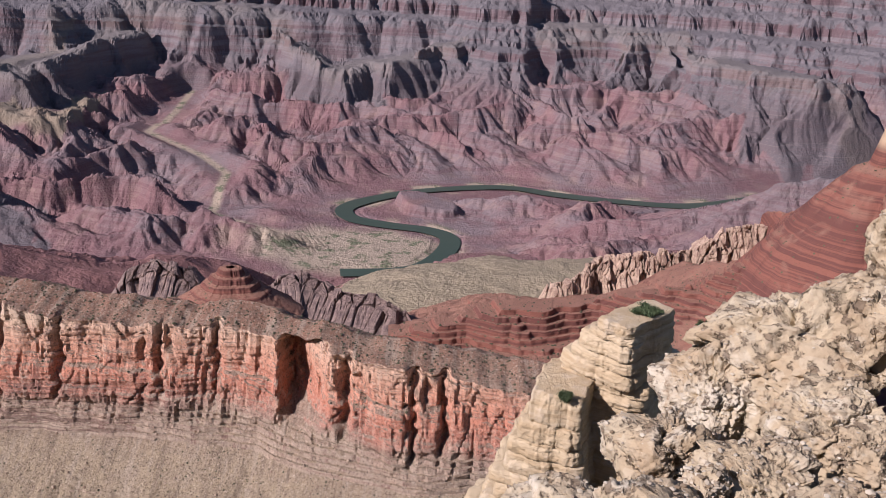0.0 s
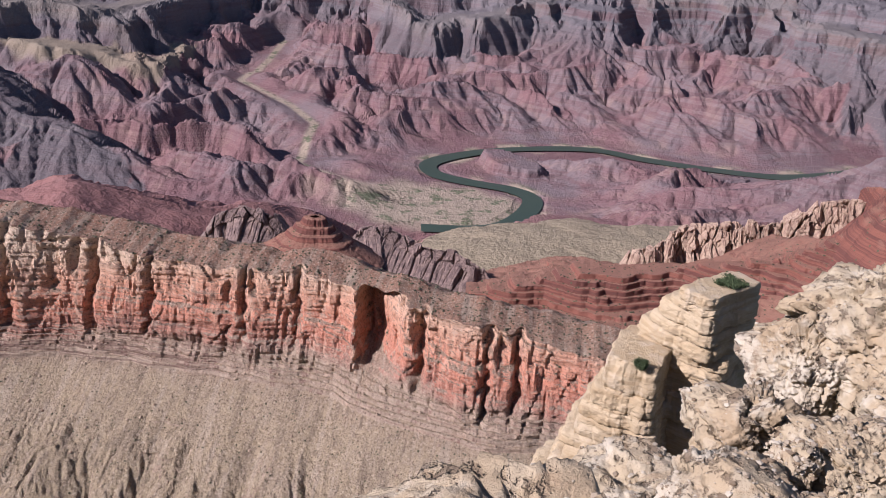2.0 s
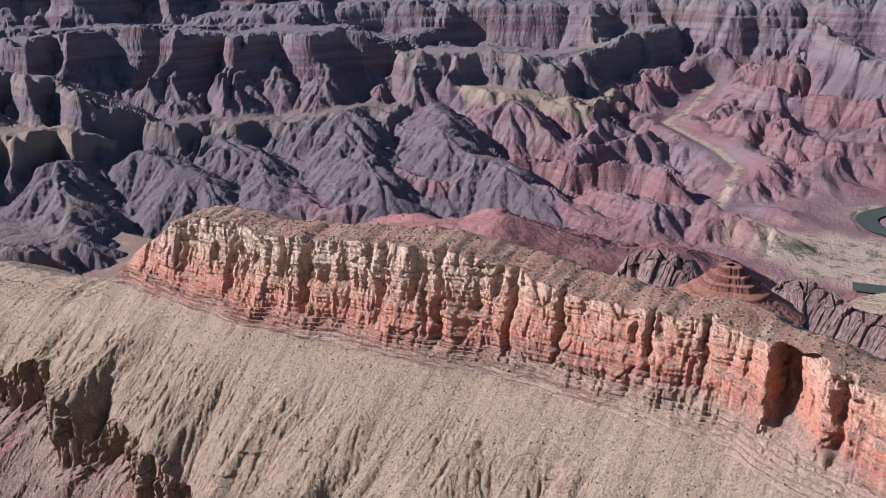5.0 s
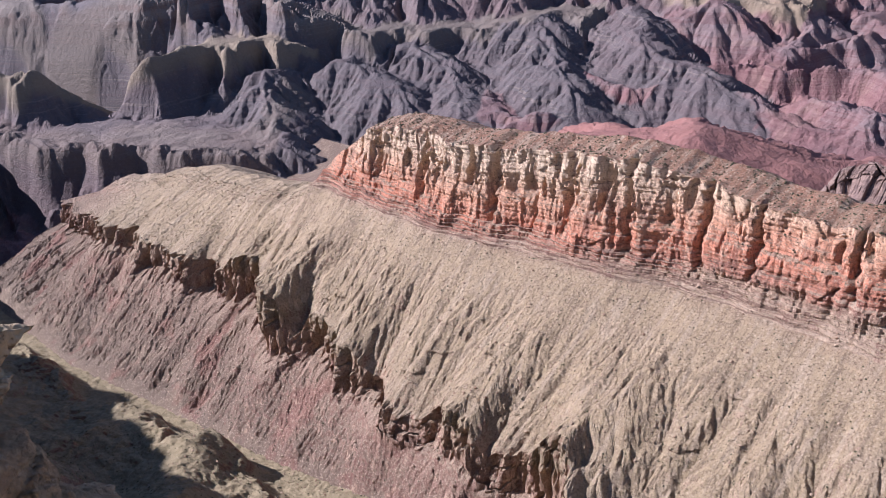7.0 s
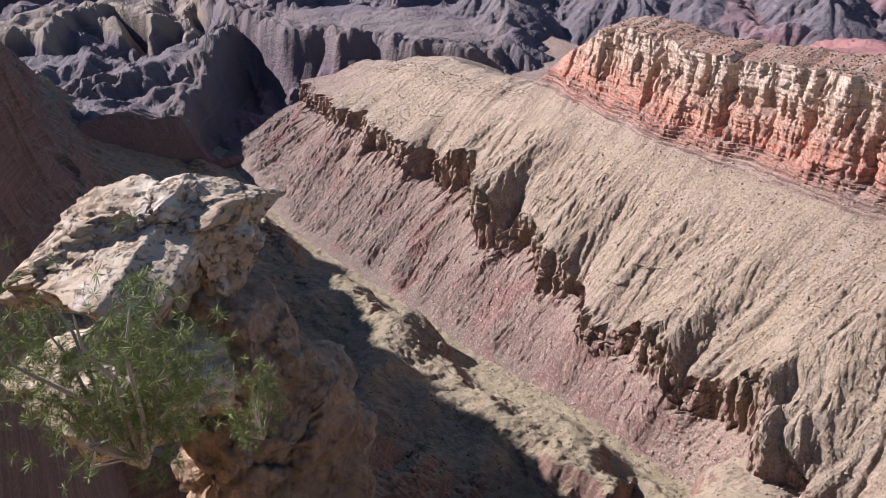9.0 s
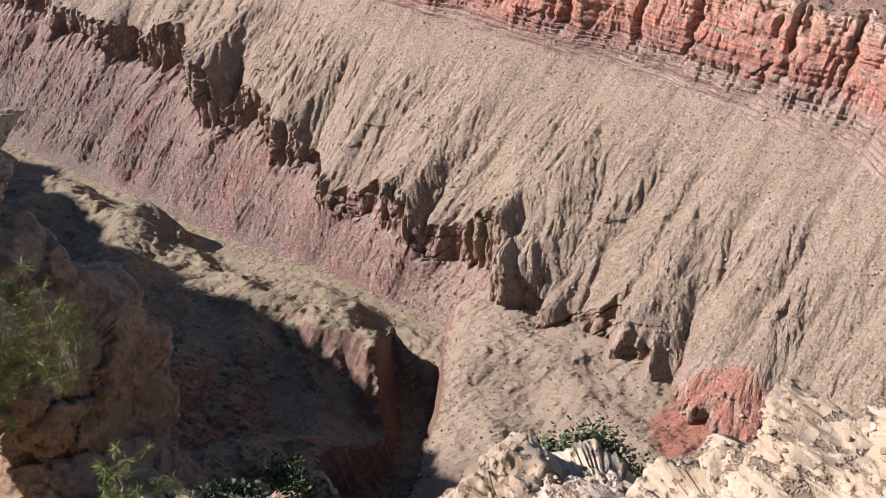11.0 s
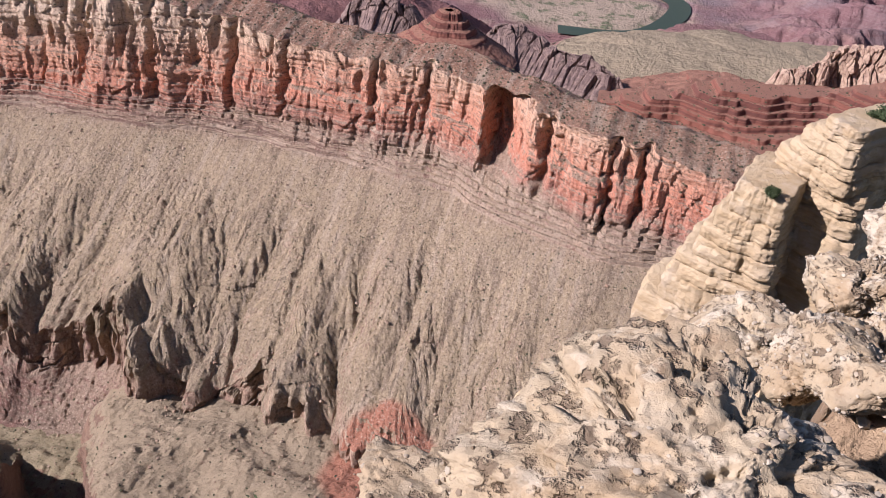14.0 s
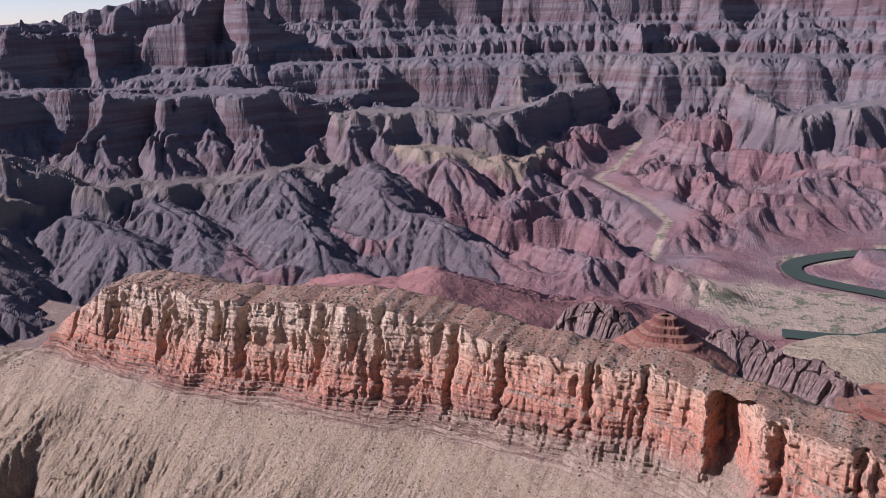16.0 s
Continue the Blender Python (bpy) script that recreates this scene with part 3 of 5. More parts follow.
# tiers: edge (bearing, elevation, distance), fall-off, depth and spacing of spurs, greyness, paleness of the top
TIERS = [
    ([(60, -0.4, 4700), (50.2, -0.6, 4700), (48.2, -0.3, 4650), (46.6, 0.5, 4600), (45.3, 1.2, 4580), (44.2, 1.2, 4580), (43.0, 0.4, 4600), (41.4, -0.7, 4620), (34.2, -2.2, 4620), (28.2, -1.9, 4600), (24.5, -1.4, 4600), (19.8, -1.2, 4600), (16.3, -1.3, 4580), (12.9, -2.0, 4580), (7.4, -1.7, 4600), (3.9, -1.2, 4600), (-1.4, -2.0, 4560), (-5.5, -2.4, 4560)], STEPPED, 340, 4.8, 0.5, 0.0),
    ([(4.5, -2.4, 4420), (1.7, -1.2, 4380), (-0.9, -0.8, 4360), (-3.5, -0.9, 4360), (-4.6, -2.6, 4400)], WALLED, 20, 3.0, 0.4, 0.0),
    ([(-7, -2.4, 4600), (-11.4, -2.2, 4560), (-15.6, -2.4, 4560), (-20, -2.2, 4540), (-29.8, -2.0, 4540), (-42, -1.6, 4500)], SCARP, 120, 2.6, 0.2, 0.0),
    ([(98, -5.2, 4250), (85, -5.6, 4250), (76, -6.6, 4200), (66, -6.2, 4200)], SCARP, 220, 4.5, 0.95, 0.0),
    ([(29, -7.0, 3400), (27.8, -7.3, 3320), (25, -6.2, 3600), (21.6, -4.8, 4050), (16.8, -4.4, 4250), (14, -4.7, 4150), (11.7, -5.3, 3900), (9.1, -7.0, 3520), (7, -6.7, 3560), (3.8, -5.9, 3720), (0, -4.8, 3980), (-1.5, -4.4, 4120), (-5.6, -4.4, 4150), (-13.4, -4.6, 4100), (-14.3, -5.2, 3850), (-19, -5.7, 3650), (-23.4, -6.1, 3560), (-24.6, -7.1, 3420), (-26.5, -8.8, 3150)], BANDED, 170, 3.4, 0.85, 0.15),
    ([(64, -4.6, 3650), (58.3, -4.2, 3600), (56, -4.0, 3580), (52.8, -4.3, 3520), (48.7, -4.9, 3440), (45.9, -4.8, 3440), (42.9, -4.6, 3460), (38.6, -5.4, 3560)], WALLED, 190, 4.4, 0.65, 0.05),
    ([(38.2, -6.3, 3400), (34.9, -6.4, 3360), (31.2, -6.6, 3360), (28.6, -6.9, 3400)], LEDGED, 70, 3.6, 0.6, 0.3),
    ([(36.5, -8.5, 3350), (34.5, -8.5, 3200), (33.1, -8.9, 3080), (29.3, -9.3, 3050), (27.5, -10.2, 2930), (25.8, -10.3, 2920), (24.6, -9.3, 3250)], LEDGED, 40, 3.0, 0.4, 0.7),
    ([(72, -6.4, 3400), (62.7, -6.2, 3300), (59.7, -6.9, 3200), (56.8, -8.8, 3000), (54.2, -10.1, 2920), (50, -10.3, 2900), (46.4, -10.5, 2900), (43.3, -10.0, 2920), (38.8, -10.0, 2980)], CLIFFED, 170, 3.6, 1.0, 0.25),
    ([(75.5, -9.9, 2950), (73.4, -9.2, 2950), (70.1, -9.7, 2880), (66.5, -9.3, 2880), (63.5, -9.6, 2860), (59.4, -10.1, 2860), (57, -10.7, 2860)], DROP, 170, 5.0, 0.9, 0.6),
    ([(75.5, -14.2, 2450), (74.1, -14.3, 2430), (71.4, -15.0, 2330), (67.8, -15.6, 2250), (64.2, -16.3, 2180), (61.2, -17.0, 2120)], DROP, 45, 4.0, 0.8, 0.2),
    ([(98, -11.0, 3000), (90, -11.2, 3000), (85.6, -11.6, 2950), (82.9, -12.0, 2900), (81.8, -13.0, 2850)], CLIFFED, 260, 3.0, 0.8, 0.7),
    ([(98, -15.0, 2350), (87.2, -15.2, 2350), (84.3, -16.4, 2250), (82.5, -16.8, 2250)], CLIFFED, 240, 3.4, 1.0, 0.1),
    ([(98, -19, 1750), (88.6, -19.3, 1750), (84.5, -20.6, 1750)], LEDGED, 120, 4.0, 1.0, 0.25),
]
# ridges and hills: crest, fall-off, greyness
CRESTS = [
    ([(54.5, -11.4, 2800), (52.5, -13, 2600), (51, -15.5, 2350)], HILL, 1.0), ([(50.0, -10.9, 2850), (48.5, -12.8, 2600), (46.5, -16.8, 2200)], HILL, 1.0),
    ([(43.0, -9.8, 2900), (41, -12.5, 2550), (39.0, -17.4, 2050)], HILL, 1.0), ([(36.0, -9.7, 2900), (34.5, -12.3, 2550), (31.2, -14.2, 2350), (28.5, -17.0, 2150)], HILL, 0.9),
    ([(61, -11.5, 2750), (60.5, -16.6, 2200)], HILL, 1.0),
    ([(31.7, -9.6, 2950), (27.5, -12.2, 2800), (24.4, -15.0, 2600)], HILL, 0.0), ([(27.5, -9.3, 3050), (24.0, -11.3, 2950), (20.5, -13.6, 2850)], HILL, 0.0),
    ([(16.5, -10.2, 3300), (14.0, -11.4, 3000), (11.5, -12.9, 2780), (9.0, -14.2, 2620)], HILL, 0.0), ([(21.0, -9.8, 3200), (17.5, -11.4, 2900), (15.0, -13.0, 2650)], HILL, 0.05),
    ([(7.5, -9.8, 3300), (3.5, -11.8, 2950), (1.5, -13.4, 2760)], HILL, 0.0), ([(1.5, -9.8, 3350), (-3.5, -11.6, 3020), (-6.5, -13.0, 2850)], HILL, 0.0),
    ([(-5.5, -9.4, 3400), (-9.5, -11.4, 3080), (-13.0, -12.8, 2880)], HILL, 0.05), ([(-12.5, -9.8, 3300), (-16.5, -11.4, 3060)], HILL, 0.15),
    ([(36.5, -17.8, 1300), (33.7, -17.3, 1280), (28.5, -18.7, 1300), (23.8, -19.2, 1350)], SOFT, 0.0),
    ([(-19.3, -11.8, 2150), (-22.9, -11.0, 2150), (-27, -10.2, 2100), (-34, -9.5, 2050)], SCARP, 0.2),
]
PLAIN = [(-14, -18.9, 1600), (-8.7, -19.5, 1500), (-2.7, -20.0, 1450), (2.5, -21.4, 1350)]


def spurs(az, spacing, seed):
    """Along an edge: long faces that turn away to the right, short ones that face left; 0 to 1."""
    ph = (az + 0.45 * spacing * perlin2(az / (1.3 * spacing), seed + 0.5, seed)) / spacing + 0.37 * seed
    fr = ph % 1
    return np.where(fr < 0.3, steps(0, 0.3, fr), 1 - (fr - 0.3) / 0.7) * (0.6 + 0.8 * np.abs(perlin2(ph * 0.37, seed + 0.31, 5)))


# the beds of the far walls: each cliff's top, and its height
CLIFFS = [(-20, 30), (-70, 25), (-118, 28), (-190, 62), (-262, 18), (-312, 20), (-346, 36), (-398, 16), (-432, 10), (-466, 20), (-540, 10), (-610, 8)]


def bedded_walls(Z, keen, steep):
    """Slopes turned into cliffs and benches at the heights of the hard beds."""
    zi, zo = [-1000.0], [-1000.0]
    for top, h in reversed(CLIFFS):
        zi += [top - 0.62 * h, top - 0.38 * h]
        zo += [top - h, top - 2.0]
    zi, zo = zi + [400.0], zo + [400.0]
    Z = Z + (np.interp(Z, zi, zo) - Z) * keen
    q = Z / 15.0
    thin = 15.0 * (np.floor(q) + 0.35 * (q % 1) + 0.65 * steps(0.6, 0.95, q % 1))
    return Z + (thin - Z) * 0.8 * keen * steep


def far_canyon():
    cell = 7.0
    X, Y = np.meshgrid(np.arange(-4990, 3300, cell), np.arange(-700, 4985, cell), indexing="ij")
    R, AZ = np.hypot(X, Y), np.degrees(np.arctan2(-X, Y))
    flow = np.minimum(along(X, Y, [(*p, 0) for p in RIVER])[0], along(X, Y, [(*p, 0) for p in RIVER_WEST])[0])
    wash = along(X, Y, [(*p, 0) for p in WASH])[0]
    wx, wy = 120 * perlin2(X / 420, Y / 420, 60), 120 * perlin2(X / 420, Y / 420, 61)
    west = steps(40, 56, AZ)
    level = -700 - 152 * west
    Z = table(R, [(1000, -640), (1300, -650), (1700, -670), (2000, -695), (2250, -699), (2550, -699), (2900, -672), (3450, -605), (3700, -570), (4960, -450)]) * (1 - west)
    Z = Z + west * table(R, [(1000, -640), (1300, -660), (1700, -720), (2100, -815), (2300, -848), (3200, -850), (3500, -835), (4000, -785), (4300, -735), (4960, -600)])
    ridges = ridged2((X + 1.5 * wx) / 430, (Y + 1.5 * wy) / 330, 3, 0.40, 63)
    low = np.minimum(flow, 2.2 * wash)
    Z = Z + (1 - 0.8 * steps(60, 72, AZ)) * (100 * np.maximum(ridges + 0.05, 0) ** 1.15) * (0.06 + 0.94 * steps(60, 420, low))
    grey, tan = np.zeros_like(Z), np.zeros_like(Z)
    wander = 70 * perlin2(X / 420, Y / 420, 72) + 34 * perlin2(X / 180, Y / 180, 73) + 14 * perlin2(X / 75, Y / 75, 74)
    bent = AZ + 2.0 * perlin2(X / 420, Y / 420, 91) + 0.8 * perlin2(X / 170, Y / 170, 92)
    for k, (edge, fall, depth, spacing, g, pale) in enumerate(TIERS):
        edge = sorted(edge)
        bear = [e[0] for e in edge]
        top = np.interp(AZ, bear, [e[2] * math.tan(math.radians(e[1])) for e in edge])
        s = np.interp(AZ, bear, [e[2] for e in edge]) - R + depth * (spurs(bent, spacing, k) - 0.45) + wander * (1 + 1.3 * steps(70, 80, AZ))
        s = s + np.maximum(np.maximum(bear[0] - AZ, AZ - bear[-1]), 0) * 150
        d = np.maximum(s, 0) * (1.35 if bear[0] > 55 else 1.0)
        zz = top - fall_of(d, fall, 1.3) - 0.05 * np.maximum(-s, 0) - 1.2 * np.maximum(-s - 500, 0) * (R < 4300)
        win = zz > Z
        Z, grey = np.where(win, zz, Z), np.where(win, g, grey)
        tan = np.where(win, pale * steps(60, 5, d) * steps(-420, -200, s), tan)
    for crest, fall, g in CRESTS:
        d, top = along(X + 0.5 * wx, Y + 0.5 * wy, [polar(*p) for p in crest])
        zz = top - fall_of(d, fall)
        win = zz > Z
        Z, grey = np.where(win, zz, Z), np.where(win, g, grey)
    d, top = along(X, Y, [polar(*p) for p in PLAIN])
    zz = top - fall_of(d, [(0, 0), (80, 8), (200, 40), (400, 150), (700, 380)])
    win = zz > Z
    Z = np.where(win, zz, Z)
    tan = np.maximum(tan, win * steps(520, 300, d))
    # the far rim closes the view
    rim_top = 4800 * np.tan(np.radians(table(AZ, [(-40, 0.8), (-10, 1.2), (20, 1.6), (45, 1.8), (50, 1.0), (56, 0.05), (98, 0.0)])))
    Z = np.maximum(Z, rim_top - fall_of(np.maximum(4870 - R + 1.5 * wander, 0), STEPPED, 1.5))
    # drainage, large to small
    calm = (0.15 + 0.85 * steps(60, 260, flow)) * (0.35 + 0.65 * steps(20, 140, wash)) * steps(1150, 1500, R) * (1 - 0.7 * tan) * (1 - 0.1 * grey)
    Z = Z + steps(72, 80, AZ) * 75 * (creased2((X + wx) / 330, (Y + wy) / 330, 4, 0.5, 95) - 0.42) * steps(60, 260, flow)
    Z = smoothed(Z, 2)
    for wave, strength, seed in ((260, 0.34, 301), (130, 0.42, 302), (65, 0.40, 303), (34, 0.36, 304), (20, 0.32, 305)):
        Z = Z + calm * gullied(X, Y, Z, cell, wave, strength, seed)
    keen = (1 - 0.85 * steps(74, 82, AZ)) * np.clip(0.95 * steps(-500, -400, Z) + 0.6 * grey + 0.12, 0, 0.95) * steps(1300, 1700, R)
    dip = 26 * perlin2(X / 1500, Y / 1500, 81) + 0.012 * X
    gx, gy = np.gradient(smoothed(Z, 2), cell)
    Z = bedded_walls(Z + dip, keen, steps(0.3, 0.6, np.hypot(gx, gy))) - dip
    Z = Z + 2.0 * fbm2(X / 40, Y / 40, 3, 0.55, 75) * steps(60, 200, flow)
    # low hills stand back from the water
    ease = steps(44, 180, flow)
    Z = np.where(Z > level, level + (Z - level) * ease * (0.5 + 0.5 * steps(130, 330, flow)), Z)
    bed = level + 5 + 0.075 * np.maximum(R - 2150, 0)
    Z = np.where((wash < 110) & (Z > bed), bed + (Z - bed) * steps(8, 110, wash), Z)
    for hx, hy, ha, hb, turn, h in BLUFFS:
        c, s = math.cos(radians(turn)), math.sin(radians(turn))
        u, v = ((X - hx) * c + (Y - hy) * s) / ha, ((Y - hy) * c - (X - hx) * s) / hb
        q = np.hypot(u, v) + 0.16 * perlin2(X / 60, Y / 60, 86) + 0.10 * (creased2(X / 28, Y / 28, 2, 0.5, 87) - 0.4)
        Z = np.maximum(Z, level + 1 + h * (1 - 0.35 * np.clip(u + 0.5, 0, 1)) * steps(1.06, 0.86, q) + 5 * steps(1.25, 1.0, q))
    Z = np.where(flow < 42 + 12 * west, np.minimum(Z, level - 6 + 0.1 * flow), Z)
    bars = steps(-0.05, 0.35, perlin2(X / 110, Y / 110, 89))
    delta = np.maximum(steps(76, 46, flow) * bars * (Z < level + 50), steps(19, 8, wash))
    delta = np.maximum(delta, steps(1.15, 0.7, np.hypot((X + 290) / 280, (Y - 2040) / 180) + 0.25 * perlin2(X / 80, Y / 80, 88)) * (Z < level + 50))
    # nothing of it stands in front of the main ridge
    front = (X > -1900) & (Y < table(X, WALL_FOOT) + 250)
    Z = np.where(front, np.minimum(Z, -960), Z)
    # columns by bearing, as fine as they are seen
    PX, PY, PR = polar_grid(-40, 98, 0.085, 1000, 4960, 900)
    fx, fy = np.clip((PX - X[0, 0]) / cell, 0, X.shape[0] - 1.01), np.clip((PY - Y[0, 0]) / cell, 0, X.shape[1] - 1.01)
    ix, iy = fx.astype(int), fy.astype(int)
    fx, fy = fx - ix, fy - iy
    PZ, ptan, pdelta, pgrey = ((a[ix, iy] * (1 - fx) + a[ix + 1, iy] * fx) * (1 - fy) + (a[ix, iy + 1] * (1 - fx) + a[ix + 1, iy + 1] * fx) * fy for a in (Z, np.clip(tan, 0, 1), delta, grey))
    PX, PY, PZ, ptan, pdelta, pgrey = even_rows(PX, PY, PZ, (ptan, pdelta, pgrey), 520)
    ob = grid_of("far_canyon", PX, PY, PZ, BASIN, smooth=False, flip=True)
    add_field(ob, "tan", ptan), add_field(ob, "delta", pdelta), add_field(ob, "grey", pgrey)
    return tagged(ob, "wide canyon of purple hills, stepped buttes and far rim", "canyon", kind="structure")


far_canyon()


def ribbon(name, pts, half, z, label):
    pts = [Vector(p) for p in pts]
    fine = []
    for i in range(len(pts) - 1):
        p0, p1, p2, p3 = pts[max(i - 1, 0)], pts[i], pts[i + 1], pts[min(i + 2, len(pts) - 1)]
        for k in range(10):
            t = k / 10
            fine.append(0.5 * (2 * p1 + (p2 - p0) * t + (2 * p0 - 5 * p1 + 4 * p2 - p3) * t * t + (3 * p1 - p0 - 3 * p2 + p3) * t ** 3))
    fine.append(pts[-1])
    a, b = [], []
    for i, p in enumerate(fine):
        d = (fine[min(i + 1, len(fine) - 1)] - fine[max(i - 1, 0)]).normalized()
        side = Vector((-d.y, d.x)) * half * (0.85 + 0.3 * noise.noise((p.x / 200, p.y / 200, 0)))
        a.append((*(p + side), z)), b.append((*(p - side), z))
    A = np.array([a, b])
    ob = grid_of(name, A[..., 0], A[..., 1], A[..., 2], WATER)
    return tagged(ob, label, "river", kind="structure")


ribbon("water", RIVER[:19], 31, -699.5, "dark green river winding between sandbars")
ribbon("water", RIVER_WEST, 60, -851.5, "far reach of the green river")


def red_spur():
    X, Y, R = polar_grid(-42, 5, 0.085, 700, 1330, 520)
    crest = [polar(*p) for p in [(3.5, -24.0, 880), (-0.5, -23.0, 890), (-3.7, -22.0, 900), (-8.9, -21.3, 930), (-16.4, -19.2, 960), (-20.1, -16.9, 985), (-24.2, -14.3, 1000), (-25.6, -11.7, 1010), (-26.4, -10.0, 1012), (-32, -9.5, 1000), (-42, -9.0, 950)]]
    d, top = along(X, Y, crest)
    rough = creased2(X / 120, Y / 120, 4, 0.5, 90) - 0.42
    z = top - fall_of(np.maximum(d - 30 * rough, 0), [(0, 0), (40, 27), (70, 36), (150, 66), (300, 118)], 0.45) + 1.5 * rough
    pitch = 6.0
    ledge = 0.92 * steps(75, 40, d + 30 * perlin2(X / 260, Y / 260, 94)) + 0.06
    q = z / pitch + 0.25 * perlin2(X / 130, Y / 130, 93)
    z = pitch * (np.floor(q) + np.clip((q % 1) * 5.5 - 4.0, 0, 1) * ledge + (1 - ledge) * (q % 1)) - pitch * 0.25 * perlin2(X / 130, Y / 130, 93)
    knob, ktop = along(X, Y, [polar(-26.6, -6.9, 1015), polar(-28.5, -6.4, 1015), polar(-33, -6.2, 1000)])
    z = np.maximum(z, ktop - fall_of(np.maximum(knob - 12 * rough, 0), [(0, 0), (10, 8), (26, 62), (40, 70), (90, 130), (200, 290), (400, 560)]))
    X, Y, Z = even_rows(X, Y, z, (), 250)
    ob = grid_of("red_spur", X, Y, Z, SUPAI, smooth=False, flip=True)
    return tagged(ob, "stepped red sandstone spur rising to a pale tower", "rock ridge", kind="structure")


def supai():
    m, nt, b = nodes_of("red_sandstone")
    T = Tree(nt)
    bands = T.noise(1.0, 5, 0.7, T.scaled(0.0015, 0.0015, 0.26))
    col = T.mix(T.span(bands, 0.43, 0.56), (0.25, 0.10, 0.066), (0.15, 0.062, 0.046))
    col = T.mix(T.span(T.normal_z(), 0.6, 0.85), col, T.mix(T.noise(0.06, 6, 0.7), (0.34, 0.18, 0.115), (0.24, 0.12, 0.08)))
    grit = T.noise(0.9, 4, 0.75)
    col = T.mix(T.span(grit, 0.54, 0.68, 0, 0.6), col, (0.10, 0.06, 0.04))
    col = T.mix(T.span(T.axis(2), -172, -158), col, (0.50, 0.35, 0.21))
    scrub = T.span(T.cells(0.13), 0.12, 0.19, 1.0, 0.0)
    col = T.mix(T.math("MULTIPLY", scrub, T.span(T.noise(0.02, 2), 0.4, 0.55)), col, (0.10, 0.10, 0.055))
    finish(nt, b, col, T.bump(T.noise(0.5, 6, 0.75), 1.0, 2.2), 0.92)
    return m


SUPAI = supai()
red_spur()


def fin_rock(name, light, dark):
    m, nt, b = nodes_of(name)
    T = Tree(nt)
    streak = T.noise(1.0, 5, 0.7, T.scaled(0.16, 0.16, 0.02))
    col = T.mix(T.span(streak, 0.42, 0.62), light, dark)
    col = T.mix(T.span(T.noise(1.0, 4, 0.7, T.scaled(0.01, 0.01, 0.3)), 0.5, 0.62, 0, 0.5), col, dark)
    col = T.mix(T.span(T.noise(0.8, 4, 0.75), 0.55, 0.68, 0, 0.6), col, tuple(0.4 * c for c in dark))
    finish(nt, b, col, T.bump(T.noise(0.4, 6, 0.75), 1.0, 2.0), 0.92)
    return m


def pinnacle_ridge(crest, material, tall, seed, label):
    """A thin wall of rock broken into columns, on a skirt of scree."""
    pts = np.array([polar(*p) for p in crest])
    run = np.concatenate([[0], np.cumsum(np.linalg.norm(np.diff(pts[:, :2], axis=0), axis=1))])
    n = int(run[-1] / 0.9)
    u = np.linspace(0, run[-1], n)[:, None]
    cx, cy, cz = (np.interp(u, run, pts[:, k]) for k in range(3))
    dx, dy = np.gradient(cx[:, 0])[:, None], np.gradient(cy[:, 0])[:, None]
    ln = np.hypot(dx, dy)
    nx, ny = dy / ln, -dx / ln
    prof = np.linspace(-1, 1, 121)[None, :]
    o = np.sign(prof) * np.interp(np.abs(prof), [0, 0.12, 0.62, 1], [0, 4, 15, 120])
    drop = np.interp(np.abs(prof), [0, 0.12, 0.62, 1], [0, 2, tall, tall + 85])
    cell, joint = cells2(u / 17 + seed, prof * 1.5, seed)
    small, nick = cells2(u / 6 + seed, prof * 5, seed + 1)
    ends = steps(0, 25, u) * steps(0, 25, run[-1] - u)
    col = (6 * cell - 9 * joint + 2.4 * small - 3 * nick) * (tall / 26)
    top = cz - 3 - 0.35 * tall * np.maximum(-cell, 0) - 0.5 * tall * joint * (np.abs(prof) < 0.5) + 3 * perlin2(u / 40, seed + 0.5, 3)
    side = np.sign(prof) * col * (np.abs(prof) > 0.05) * (0.35 + 0.65 * (np.abs(prof) < 0.7))
    wob = 16 * perlin2(u / 70, seed + 0.2, 4)
    X, Y = cx + nx * (o + side + wob), cy + ny * (o + side + wob)
    Z = top - drop + 1.0 * perlin2(u / 4, prof * 20, 8) - tall * (1 - ends)
    ob = grid_of("pinnacle_ridge", X, Y, Z, material, smooth=False)
    return tagged(ob, label, "rock ridge", kind="structure")


TAN_FIN, DARK_FIN = fin_rock("tan_fin_rock", (0.46, 0.33, 0.225), (0.28, 0.18, 0.125)), fin_rock("dark_fin_rock", (0.27, 0.19, 0.15), (0.15, 0.105, 0.09))
pinnacle_ridge([(-5.5, -20.8, 1160), (-7.9, -19.7, 1180), (-9.2, -18.8, 1200), (-12.4, -17.4, 1230), (-15.7, -17.0, 1250), (-17.5, -15.4, 1270), (-20.4, -14.5, 1290), (-24, -12.4, 1310)], TAN_FIN, 34, 5, "jagged wall of tan rock pinnacles")
pinnacle_ridge([(24.0, -20.3, 1130), (22.4, -19.4, 1130), (21.0, -18.8, 1120), (19.5, -19.2, 1110), (17.6, -20.4, 1090)], DARK_FIN, 15, 11, "dark broken rock fin behind the ridge")
pinnacle_ridge([(14.0, -20.9, 1130), (12.6, -20.3, 1120), (11.2, -20.1, 1120), (8.9, -21.2, 1100), (6.1, -21.6, 1080), (3.2, -23.0, 1050)], DARK_FIN, 14, 17, "dark jagged fin behind the small butte")


